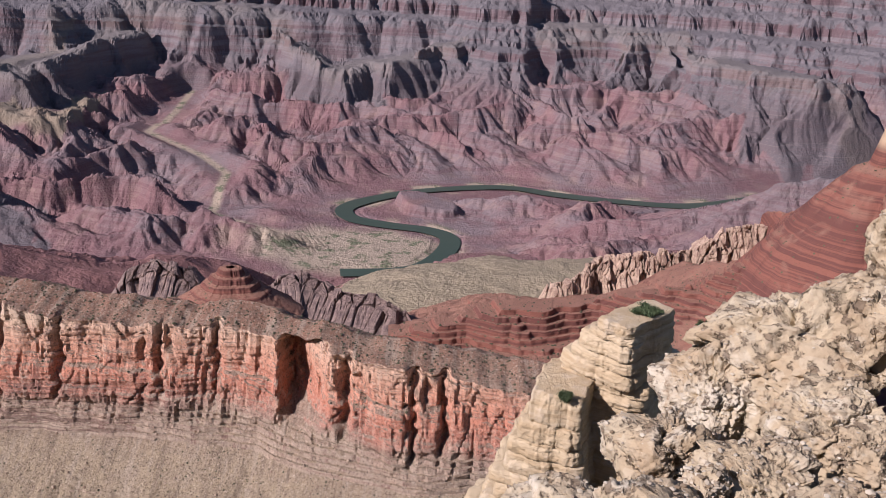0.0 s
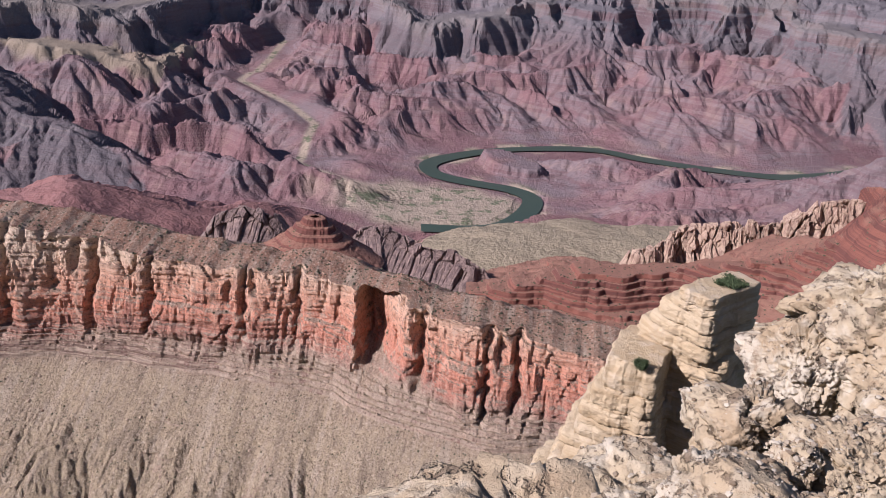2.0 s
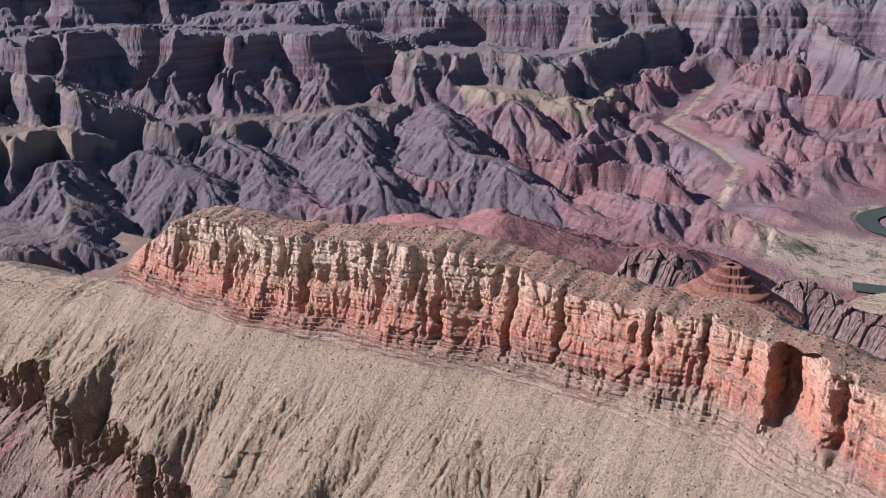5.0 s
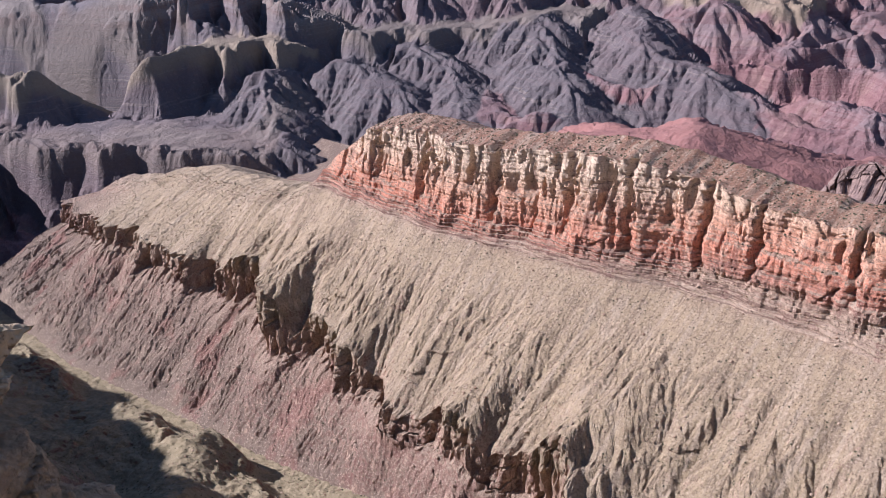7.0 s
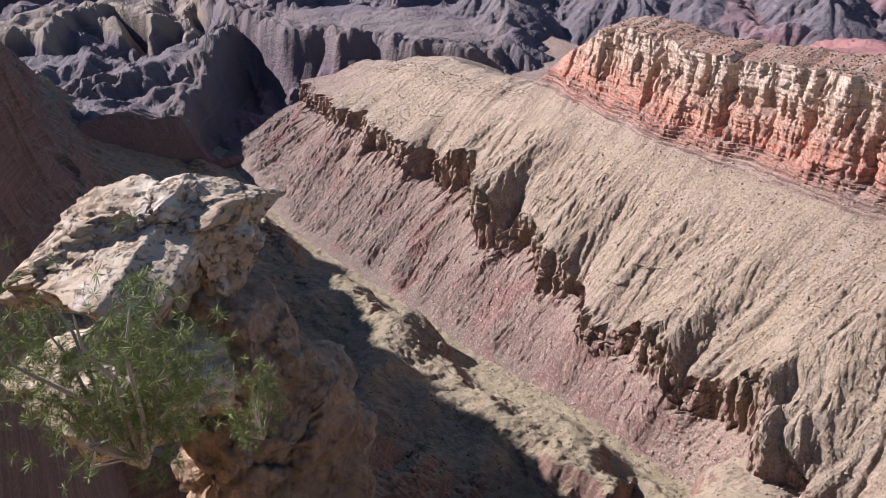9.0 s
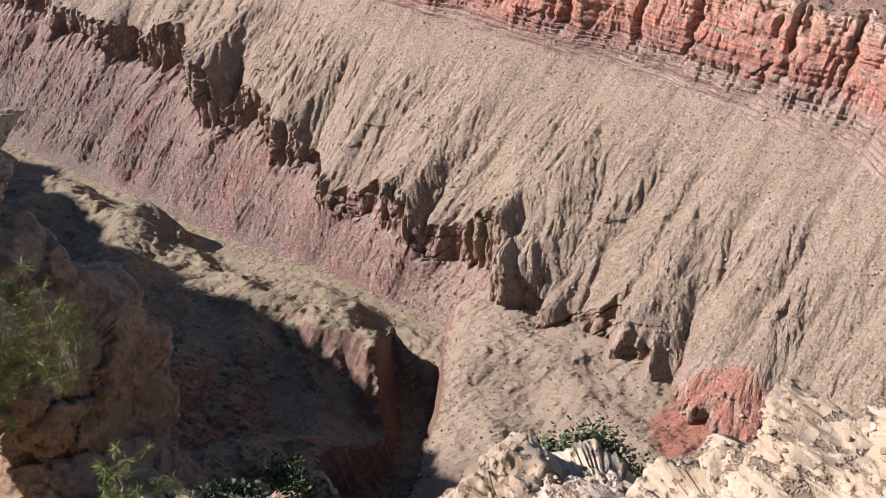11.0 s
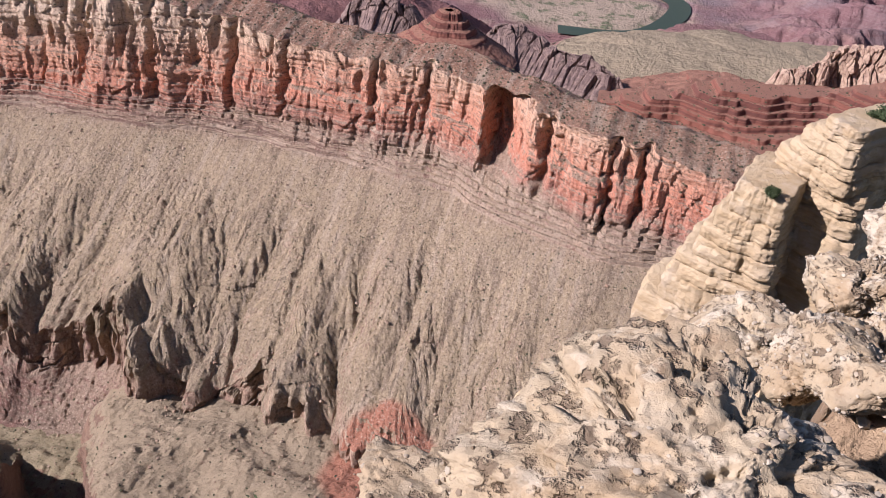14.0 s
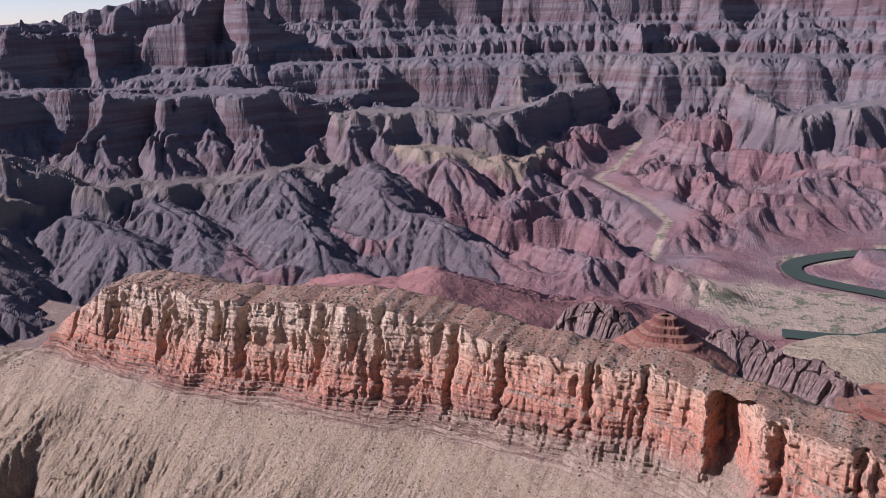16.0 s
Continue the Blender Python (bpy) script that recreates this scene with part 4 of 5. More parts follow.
def small_butte():
    a = np.linspace(0, 2 * math.pi, 161)[:, None]
    s = np.linspace(0, 1, 70)[None, :]
    r = 4 + 62 * s
    rr = r * (1 + 0.12 * perlin2(np.cos(a) * 1.5, np.sin(a) * 1.5, 97)) + 1.5 * perlin2(np.cos(a) * 9, np.sin(a) * 9, 98)
    h = table(s, [(0, 42), (0.10, 41), (0.14, 34), (0.22, 33), (0.26, 27), (0.34, 25), (0.37, 20), (0.5, 16), (0.53, 13), (1, -8)])
    X, Y = -250 + 1.15 * rr * np.cos(a), 868 + rr * np.sin(a)
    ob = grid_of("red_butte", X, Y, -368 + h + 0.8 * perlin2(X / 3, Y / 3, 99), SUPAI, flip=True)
    return tagged(ob, "little stepped red butte on the ridge top", "butte")


small_butte()


# ---- the near side of the gorge ----
def near_shelf():
    cell = 3.0
    X, Y = np.meshgrid(np.arange(-2300, 260, cell), np.arange(-460, 520, cell), indexing="ij")
    rough = creased2(X / 90, Y / 90, 4, 0.55, 110) - 0.42
    fine = creased2(X / 22, Y / 22, 3, 0.5, 114) - 0.4
    creek, creek_z = table(X, CREEK_Y), table(X, CREEK_Z)
    off = creek - Y + 40 * rough * steps(10, 120, creek - Y)
    off = off + (50 * perlin2(X / 170, Y / 170, 116) + 22 * perlin2(X / 70, Y / 70, 117)) * steps(12, 60, off)
    rise = table(off, [(-60, -30), (-20, -6), (0, 0), (22, 3), (50, 22), (60, 36), (95, 56), (150, 66), (230, 78), (300, 130), (480, 240)])
    cap = table(X, [(-2300, 26), (-1300, 40), (-1120, 62), (-1000, 84), (-850, 160), (-650, 300)]) + 14 * rough
    swell = 30 * perlin2(X / 150, Y / 120, 120) + 10 * perlin2(X / 60, Y / 50, 121)
    Z = creek_z + np.minimum(rise, cap) + swell * steps(50, 120, off) - 85 * steps(-860, -450, X) * (1 - steps(-450, -395, X)) * steps(75, 170, off)
    # thin beds show as terraces on the shelf
    q = Z / 5.5 + 0.4 * perlin2(X / 120, Y / 120, 122)
    bedded = 5.5 * (np.floor(q) + steps(0.55, 0.95, q % 1) - 0.4 * perlin2(X / 120, Y / 120, 122))
    Z = Z + (bedded - Z) * 0.75 * steps(0.05, 0.3, perlin2(X / 150, Y / 150, 123) + 0.1) * steps(40, 70, off)
    Z = Z + 2.5 * fine + 0.9 * fbm2(X / 12, Y / 12, 3, 0.6, 124)
    # the rim above it, which draws back towards the west
    # mostly out of view; its edge is placed so that its shadow covers the shelf
    edge = table(X, [(-2300, -230), (-2000, -225), (-1800, -225), (-1600, -200), (-1450, -165), (-1310, -180), (-1180, -175), (-1060, -195), (-850, -200), (-650, -175), (-420, -120), (-250, -50), (-120, -22), (260, -22)])
    under = table(Y - edge + 24 * rough, [(-300, 14), (-2, 6), (14, -90), (40, -130), (54, -230), (110, -330), (125, -420), (200, -560), (270, -640), (420, -730), (640, -860)])
    Z = np.maximum(Z, under)
    for wave, strength, seed in ((90, 0.12, 321), (45, 0.14, 322), (22, 0.14, 323), (11, 0.14, 324)):
        Z = Z + gullied(X, Y, Z, cell, wave, strength, seed) * steps(30, 80, off)
    # the slot gorge: a cliff on its west side, a softer slope on its east side
    side = X - np.interp(Y, [160, 270, 301, 352, 400, 415, 477], [-345, -384, -398, -428, -470, -482, -530]) + 12 * rough
    slot = table(side, [(-160, -590), (-66, -630), (-48, -640), (-38, -705), (-20, -735), (18, -735), (30, -692), (40, -650), (70, -636), (180, -626), (260, -620)]) + 7 * fine * steps(70, 20, side)
    slot = np.maximum(slot, -735 + 50 * steps(375, 435, Y) + 5 * fine)
    mound = steps(30, 50, side) * steps(120, 160, Y)
    dome = slot + 16 * perlin2(X / 90, Y / 70, 126) + 4 * perlin2(X / 34, Y / 28, 127) + 2.2 * fine + 1.6 * fbm2(X / 10, Y / 10, 3, 0.6, 128)
    Z = np.where((Y > 120) & (side > -160), np.minimum(Z, slot), Z)
    Z = Z + mound * (dome - Z)
    # the ground falls away steeply under the rim where the camera stands
    near = np.hypot(X, Y)
    lim = table(near, [(0, -30), (25, -38), (60, -190), (120, -330), (260, -520), (330, -610), (420, 0), (3000, 0)])
    Z = np.where((near < 420) & (Y > -30), np.minimum(Z, lim), Z)
    Z = np.where((off < -25) & (mound < 0.5), creek_z - 40, Z)
    red = steps(62, 48, np.hypot(X + 170, Y - 478) + 10 * rough) + 0 * X
    ob = grid_of("near_shelf", X, Y, Z, SHELF, smooth=False)
    add_field(ob, "red", np.clip(red, 0, 1))
    add_field(ob, "tan", np.clip(mound, 0, 1))
    return tagged(ob, "shaded olive shelf and slot gorge below the rim", "canyon slope", kind="structure")


near_shelf()


# ---- the rim: ground, weathered blocks, ledges ----
def part(name, verts, faces, material, parent, label="", smooth=True):
    ob = mesh_of(name, np.asarray(verts), np.asarray(faces), material, smooth)
    ob.parent = parent
    return tagged(ob, label) if label else ob


def empty_at(name, p, label, category, group=""):
    e = new(name)
    e.matrix_world = Matrix.Translation(p)
    return tagged(e, label, category, group)


ICO = {}


def ico(res):
    if res not in ICO:
        bm = bmesh.new()
        bmesh.ops.create_icosphere(bm, subdivisions=res, radius=1.0)
        ICO[res] = (np.array([p.co for p in bm.verts]), np.array([[q.index for q in p.verts] for p in bm.faces]))
        bm.free()
    return ICO[res]


def spin_z(p, deg):
    c, s = math.cos(radians(deg)), math.sin(radians(deg))
    return np.stack([c * p[:, 0] - s * p[:, 1], s * p[:, 0] + c * p[:, 1], p[:, 2]], 1)


def shards(p, n, rng, flat=1.7):
    """Nearest of n random centres for each point: the centres, which one is nearest, and how far a joint is."""
    c = rng.uniform(-1.2, 1.2, (n, 3)) * np.array([1, 1, flat])
    q = p * np.array([1, 1, flat])
    f1, f2, who = np.full(len(p), 9.0), np.full(len(p), 9.0), np.zeros(len(p), int)
    for k in range(n):
        d = np.linalg.norm(q - c[k], axis=1)
        near = d < f1
        f2 = np.where(near, f1, np.minimum(f2, d))
        who, f1 = np.where(near, k, who), np.where(near, d, f1)
    return c / np.array([1, 1, flat]), who, f2 - f1


def block_shape(size, seed, cuts=22, rough=1.0, res=6, turn=0.0, tilt=0.0, beds=1.3):
    """A weathered block: a ball cut by random planes, chipped into facets, cracked and pitted."""
    rng = np.random.RandomState(seed)
    v, f = ico(res)
    u = v * 1.35
    for k in range(cuts):
        n = rng.normal(size=3)
        if k < 7:
            n = np.eye(3)[k % 3] * (1 if k % 2 else -1) + 0.3 * rng.normal(size=3)
        n /= np.linalg.norm(n)
        d = rng.uniform(0.62, 0.98)
        u = u - np.maximum(u @ n - d, 0)[:, None] * n * 0.97
    s = float(np.prod(size)) ** (1 / 3)
    p = u * np.array(size)
    way = p / np.maximum(np.linalg.norm(p, axis=1), 1e-6)[:, None]
    q = (p / s + seed * 7.3).T
    bend = np.stack([fbm3(*(q * 2.2), 4, 0.6, seed + k) for k in (3, 23, 43)], 1)
    d = 0.15 * fbm3(*(q * 0.9), 4, 0.5, seed)
    for n, tip, groove, flat in ((16, 0.46, 0.08, 1.5), (60, 0.24, 0.022, 1.9), (340, 0.10, 0.006, 1.3)):
        lean = rng.normal(size=(n, 3))
        drop = rng.uniform(-1, 0.5, n)
        c, who, joint = shards(p / s + 0.10 * bend, n, rng, flat * beds)
        span = (26.0 / n) ** (1 / 3)
        off = np.sum((p / s - c[who]) * lean[who], 1)
        d = d + rough * (0.5 * tip * np.clip(off, -0.5 * span, 0.5 * span) + 0.12 * span * tip * drop[who])
        d = d - rough * groove * np.clip(1 - joint / (0.06 * span), 0, 1)
    pits = fbm3(*(q * 4.5), 4, 0.62, seed + 12)
    d = d - rough * 0.12 * np.clip(pits - 0.3, 0, 1) ** 0.7 + rough * 0.022 * pits
    d = d + rough * 0.013 * np.tanh(2.5 * fbm3(*(q * 11), 3, 0.65, seed + 15)) + rough * 0.006 * fbm3(*(q * 40), 2, 0.6, seed + 17)
    p = p + way * (d * s)[:, None]
    if tilt:
        c, t = math.cos(radians(tilt)), math.sin(radians(tilt))
        p = np.stack([c * p[:, 0] + t * p[:, 2], p[:, 1], -t * p[:, 0] + c * p[:, 2]], 1)
    return spin_z(p, turn), f


def rock(name, centre, size, seed, label, category="rock", material=None, **kw):
    p, f = block_shape(size, seed, **kw)
    ob = mesh_of(name, p, f, material or LIME)
    ob.matrix_world = Matrix.Translation(centre)
    return tagged(ob, label, category)


EARLY, LATE = (0.28, 0.9, -0.62), (-0.15, -0.27, 0.2)     # where the eye stands first and later


def at(az, el, slant, eye=(0, 0, 0)):
    a, e = radians(az), radians(el)
    return (eye[0] - slant * math.cos(e) * math.sin(a), eye[1] + slant * math.cos(e) * math.cos(a), eye[2] + slant * math.sin(e))


def rim_ground():
    az = np.radians(np.linspace(-180, 180, 481))[:, None]
    r = np.geomspace(0.15, 75, 230)[None, :]
    X, Y = -np.sin(az) * r, np.cos(az) * r
    deg = np.degrees(az)
    east = [(0, -1.65), (0.9, -1.75), (1.5, -2.4), (2.6, -3.1), (5, -3.65), (8.5, -4.6), (10, -7.4), (13, -12), (17, -19), (26, -32), (44, -55), (60, -80), (75, -120)]
    mid = [(0, -1.65), (0.8, -1.9), (1.5, -3.6), (2.6, -5.9), (4.5, -8.9), (7, -12.0), (9.5, -14.6), (13, -18), (20, -34), (40, -80), (75, -170)]
    west = [(0, -1.65), (1.2, -1.8), (2.2, -3.6), (4, -5.2), (8, -8.2), (10, -10.5), (13, -17), (20, -36), (40, -90), (75, -170)]
    brink = [(0, -1.65), (0.8, -1.9), (1.4, -2.9), (2.6, -3.7), (3.8, -4.5), (4.6, -6.0), (6, -9.5), (9.5, -14.6), (13, -18), (20, -34), (40, -80), (75, -170)]
    gap = [(0, -1.65), (0.8, -1.9), (1.5, -3.8), (2.6, -6.4), (4.5, -10.0), (7, -15.5), (10, -23), (20, -52), (40, -110), (75, -230)]
    bank = [(0, -1.65), (0.8, -1.9), (1.5, -2.9), (3, -4.6), (5, -7.0), (7.5, -10.2), (9, -14), (13, -26), (20, -52), (40, -110), (75, -230)]
    back = [(0, -1.65), (4, -1.6), (20, -1.0), (75, 1.0)]
    ze, zn, zm, zg, zk, zw, zb = (table(r, k) for k in (east, brink, mid, gap, bank, west, back))
    a = steps(2, 14, deg)
    n = steps(-19, -12, deg)
    k = steps(60, 66, deg)
    b = steps(77, 80.5, deg)
    g = steps(38, 50, deg)
    c = np.maximum(steps(104, 130, deg), steps(-60, -95, deg))
    Z = ze * (1 - n) + zn * n
    Z = Z * (1 - a) + zm * a
    Z = Z * (1 - g) + zg * g
    Z = Z * (1 - k) + zk * k
    Z = Z * (1 - b) + zw * b
    Z = Z * (1 - c) + zb * c
    amp = np.clip(r / 14, 0.03, 1.5)
    Z = Z + amp * (0.55 * np.tanh(3 * fbm2(X / 3.1, Y / 3.1, 3, 0.5, 200)) + 0.25 * fbm2(X / 0.9, Y / 0.9, 4, 0.6, 204) + 0.12 * np.tanh(4 * fbm2(X / 0.5, Y / 0.5, 3, 0.6, 208)))
    for size, h, seed in ((1.1, 0.16, 210), (0.42, 0.07, 212)):
        cell, joint = cells2(X / size + 0.3 * perlin2(X, Y, 5), Y / size + 0.3 * perlin2(X, Y, 6), seed)
        Z = Z + np.clip(r / 4, 0.1, 1.6) * h * (cell - 1.2 * joint)
    ob = grid_of("rim_ground", X, Y, Z, RUBBLE)
    return tagged(ob, "broken tan limestone rubble of the canyon rim", "ground", kind="structure")


def rubble_rock():
    m, nt, b = nodes_of("rubble")
    T = Tree(nt)
    col = T.mix(T.span(T.noise(0.5, 5, 0.6), 0.35, 0.65), (0.52, 0.375, 0.22), (0.43, 0.295, 0.17))
    col = T.mix(T.span(T.cells(5.0), 0.2, 0.6, 0, 0.5), col, (0.30, 0.20, 0.115))
    col = T.mix(T.span(T.noise(4, 5, 0.7), 0.55, 0.7, 0, 0.7), col, (0.56, 0.47, 0.34))
    col = T.mix(T.span(T.noise(9, 5, 0.7), 0.56, 0.7, 0, 0.7), col, (0.20, 0.13, 0.075))
    n1 = T.bump(T.cells(3.0), 0.8, -0.12, T.bump(T.noise(2.0, 8, 0.75), 1.0, 0.22))
    finish(nt, b, col, T.bump(T.cells(12.0), 0.7, -0.03, n1), 0.92)
    return m


def ledge_stone():
    m, nt, b = nodes_of("ledge_stone")
    T = Tree(nt)
    beds = T.noise(1.0, 5, 0.7, T.scaled(0.05, 0.05, 0.9))
    col = T.mix(T.span(beds, 0.35, 0.65), (0.56, 0.44, 0.27), (0.46, 0.34, 0.19))
    col = T.mix(T.span(T.noise(0.15, 6, 0.7), 0.5, 0.68, 0, 0.6), col, (0.58, 0.48, 0.335))
    col = T.mix(T.span(T.noise(1.0, 5, 0.7, T.scaled(0.12, 0.12, 0.06)), 0.58, 0.74, 0, 0.4), col, (0.32, 0.21, 0.12))
    n1 = T.bump(beds, 0.5, 0.7, T.bump(T.noise(0.6, 7, 0.72), 1.0, 0.9))
    finish(nt, b, col, n1, 0.9)
    return m


RUBBLE, LEDGE = rubble_rock(), ledge_stone()
rim_ground()


def layer_shape(rx, ry, h, seed, form, turn, slope=0.05):
    """One bed of rock: a rounded slab with a broken outline, thinner towards its top."""
    n = 220
    a = np.linspace(0, 2 * math.pi, n, endpoint=False)[:, None]
    prof = [(0.0, 0.955), (0.05, 0.95), (0.09, 0.99), (0.5, 1.0 - slope * 0.2), (0.8, 1.0 - slope * 0.6), (0.95, 0.995 - slope), (1.0, 0.965 - slope), (1.0, 0.6), (1.0, 0.25), (1.0, 0.0)]
    z = np.interp(np.linspace(0, 9, 46), range(10), [p[0] for p in prof])[None, :]
    k = np.interp(np.linspace(0, 9, 46), range(10), [p[1] for p in prof])[None, :]
    ca, sa = np.cos(a), np.sin(a)
    out = (np.abs(ca) ** 9 + np.abs(sa) ** 9) ** (-1 / 9)
    s = (rx + ry) / 2
    wob = 0.05 * perlin2(1.3 * ca + form, 1.3 * sa, 3) + 0.022 * np.tanh(4 * perlin2(3.5 * ca + form, 3.5 * sa, 5)) + 0.012 * perlin2(4 * ca + seed, 4 * sa, 6)
    r = out * (1 + wob)
    X, Y = rx * r * k * ca, ry * r * k * sa
    Z = h * z + 0 * a
    d = 0.034 * s * fbm3(X / s * 3, Y / s * 3, Z / s * 4 + seed, 4, 0.62, 220) + 0.012 * s * np.tanh(4 * perlin3(X / s * 1.5, Y / s * 1.5, Z / h * 3.0 + seed, 230))
    cell, joint = cells2(a / 0.34 + form, 0 * Z + 0.3 * seed, 233)
    d = d + s * (0.028 * cell - 0.022 * joint) + 0.008 * s * np.tanh(4 * perlin3(X / s * 7, Y / s * 7, Z / h * 5 + seed, 235)) + 0.016 * s * fbm3(X / s * 13, Y / s * 13, Z / s * 13, 3, 0.65, 237)
    X, Y, Z = X + ca * d * (k > 0.7), Y + sa * d * (k > 0.7), Z + 0.12 * d * (1 - joint) * (k > 0.7)
    p = spin_z(np.stack([X, Y, Z], -1).reshape(-1, 3), turn)
    idx = np.arange(n * 46).reshape(n, 46)
    nxt = np.roll(idx, -1, 0)
    q = np.stack([idx[:, :-1], nxt[:, :-1], nxt[:, 1:], idx[:, 1:]], -1).reshape(-1, 4)
    return p, q


def ledge_stack(name, base, beds, label):
    """beds: offset x, y, half width, half depth, height, turn; one on another."""
    e = empty_at(name, base, label, "rock ledge")
    z = 0.0
    for k, (ox, oy, rx, ry, h, turn) in enumerate(beds):
        p, q = layer_shape(rx, ry, h, 3.7 * k + base[0], 0.37 * base[0], turn)
        part("layer", p + np.array([ox, oy, z - 0.04]), q, LEDGE, e)
        z += h - 0.03
    return e


def cornered(base, corner, turn, ry, rows):
    """Beds that share the line of one front corner; rows: height, west end, east end of the front face."""
    c, n = math.cos(math.radians(turn)), math.sin(math.radians(turn))
    beds = []
    for k, (h, west, east) in enumerate(rows):
        rx = (east - west) / (2 * c)
        cx, cy = east - rx * c - ry * n, corner[1] + 0.25 * k - rx * n + ry * c
        beds.append((cx - base[0], cy - base[1], rx, ry, h, turn + 2.0 * math.sin(7.0 * k)))
    return beds


def promontory():
    """The rocky spur that carries the ledges."""
    X, Y = np.meshgrid(np.arange(-95, 150, 1.25), np.arange(6, 300, 1.25), indexing="ij")
    d, top = along(X, Y, [(14, 22, -30), (14, 60, -62), (19, 120, -113), (24, 150, -123), (42, 196, -124), (70, 240, -135), (120, 290, -160)])
    bumps = creased2(X / 16, Y / 16, 4, 0.55, 130) - 0.42
    Z = top - 2 - table(np.maximum(d - 7 * bumps, 0), [(0, 0), (9, 3), (16, 14), (30, 34), (60, 75), (120, 190), (260, 420)]) + 2.5 * np.tanh(3 * fbm2(X / 9, Y / 9, 3, 0.55, 134)) + 0.6 * fbm2(X / 3, Y / 3, 3, 0.6, 138)
    for size, h, seed in ((11, 3.2, 150), (4.5, 1.3, 151)):
        cell, joint = cells2(X / size + 0.4 * perlin2(X / 9, Y / 9, 7), Y / size, seed)
        Z = Z + h * (cell - 1.1 * joint)
    ob = grid_of("rim_spur", X, Y, Z, LEDGE, smooth=False)
    return tagged(ob, "broken yellowish limestone spur below the rim", "rock ridge", kind="structure")


promontory()
ledge_stack("limestone_terrace", (15, 152, -124), cornered((15, 152), (26, 143), -18, 9.0, [
    (14.0, 1.0, 26.6), (7.2, 5.6, 26.2), (3.2, 8.4, 25.4), (2.8, 7.6, 26.8), (4.2, 10.2, 26.2), (3.6, 10.8, 25.8), (4.2, 12.8, 25.4), (6.9, 14.6, 25.2)]),
    "stacked ledges of tan limestone below the rim")
ledge_stack("limestone_terrace", (32, 158, -124), cornered((32, 158), (37, 147), -30, 12, [
    (14.0, 15.0, 42.0), (9.0, 17.0, 40.5), (8.0, 19.0, 39.0), (6.5, 20.0, 38.0), (4.2, 21.0, 37.4), (2.6, 22.0, 36.6), (2.8, 21.0, 37.8)]),
    "broken limestone ledges under the knob")
ledge_stack("limestone_stack", (32, 156, -77.3), cornered((32, 156), (32.3, 147), -45, 8.8, [
    (3.4, 20.8, 33.0), (2.4, 22.4, 32.8), (3.6, 23.6, 32.6), (1.4, 25.2, 32.4), (2.4, 26.6, 32.2)]),
    "tapering limestone knob with a weathered flat top")
rock("boulder", (46, 149, -70), (2.6, 2.4, 4.2), 31, "loose tan block beside the limestone knob", material=LEDGE, res=5)

rock("boulder", at(-22.8, -23.0, 8.0, EARLY), (1.12, 0.95, 0.6), 2, "big pale weathered limestone outcrop on the rim", turn=-10, tilt=-24, res=7)
rock("boulder", at(-18.6, -26.2, 7.8, EARLY), (0.62, 0.62, 0.5), 4, "pale limestone shoulder beside the big outcrop", turn=15, tilt=-30, res=7)
rock("boulder", at(-26.2, -27.0, 6.9, EARLY), (0.6, 0.52, 0.36), 7, "yellowish limestone block lying under the outcrop", turn=-14, tilt=-14, res=7)
rock("boulder", at(-15.9, -30.5, 6.6, EARLY), (0.46, 0.46, 0.34), 9, "grey pitted limestone block at the brink", turn=10, tilt=-14, rough=1.1, res=7)
rock("boulder", at(-22.4, -31.6, 5.7, EARLY), (0.42, 0.42, 0.28), 5, "tan limestone block in the rubble", turn=30, tilt=-10, res=7)
rock("boulder", at(-8.7, -36.8, 5.8, EARLY), (0.4, 0.4, 0.26), 24, "pitted limestone knuckle at the brink", turn=50, tilt=-12, rough=1.1, res=6)
rock("boulder", at(-19.1, -32.3, 5.4, EARLY), (0.17, 0.17, 0.17), 33, "square tan limestone lump", turn=20, tilt=0, rough=0.9, res=6)
rock("boulder", at(-14.1, -36.8, 5.2, EARLY), (0.4, 0.36, 0.24), 11, "small broken limestone block", turn=40, tilt=-12, rough=1.1)
rock("boulder", at(-2.6, -41.0, 5.2, EARLY), (0.48, 0.4, 0.24), 26, "cracked pale limestone block", turn=70, tilt=-10, rough=1.1)
rock("boulder", at(-19.3, -35.9, 4.6, EARLY), (0.4, 0.36, 0.24), 13, "low limestone block in the rubble", turn=-25)
rock("boulder", at(-31.1, -15.0, 8.6, EARLY), (0.95, 0.9, 0.95), 35, "tall pale limestone block of the rim", turn=25, tilt=-30, res=7)
rock("boulder", at(-32.1, -21.7, 7.4, EARLY), (0.52, 0.6, 0.52), 36, "broken yellowish limestone block", turn=-30, tilt=-20, res=7)
rock("boulder", at(-27.2, -20.4, 7.9, EARLY), (0.42, 0.5, 0.42), 37, "angular pale limestone block on the outcrop", turn=15, tilt=-18, res=6)
rock("boulder", at(-31.3, -26.6, 5.8, EARLY), (0.13, 0.13, 0.09), 27, "small tan stone on sandy ground", turn=15)
rock("boulder", at(-34.1, -27.5, 5.5, EARLY), (0.12, 0.14, 0.08), 38, "small broken stone on sandy ground", turn=65)
rock("boulder", at(-28.4, -32.1, 5.0, EARLY), (0.3, 0.26, 0.2), 39, "tan stone on sandy ground", turn=-15)
rock("boulder", at(-35.2, -30.3, 4.3, EARLY), (0.26, 0.26, 0.16), 40, "pale flat stone on sandy ground", turn=-15)
rock("slab", at(2.0, -53.5, 4.4, LATE), (1.25, 0.8, 0.72), 15, "broad cracked white limestone slab at the brink", turn=-8, tilt=-18, rough=1.1, beds=2.6, res=7)
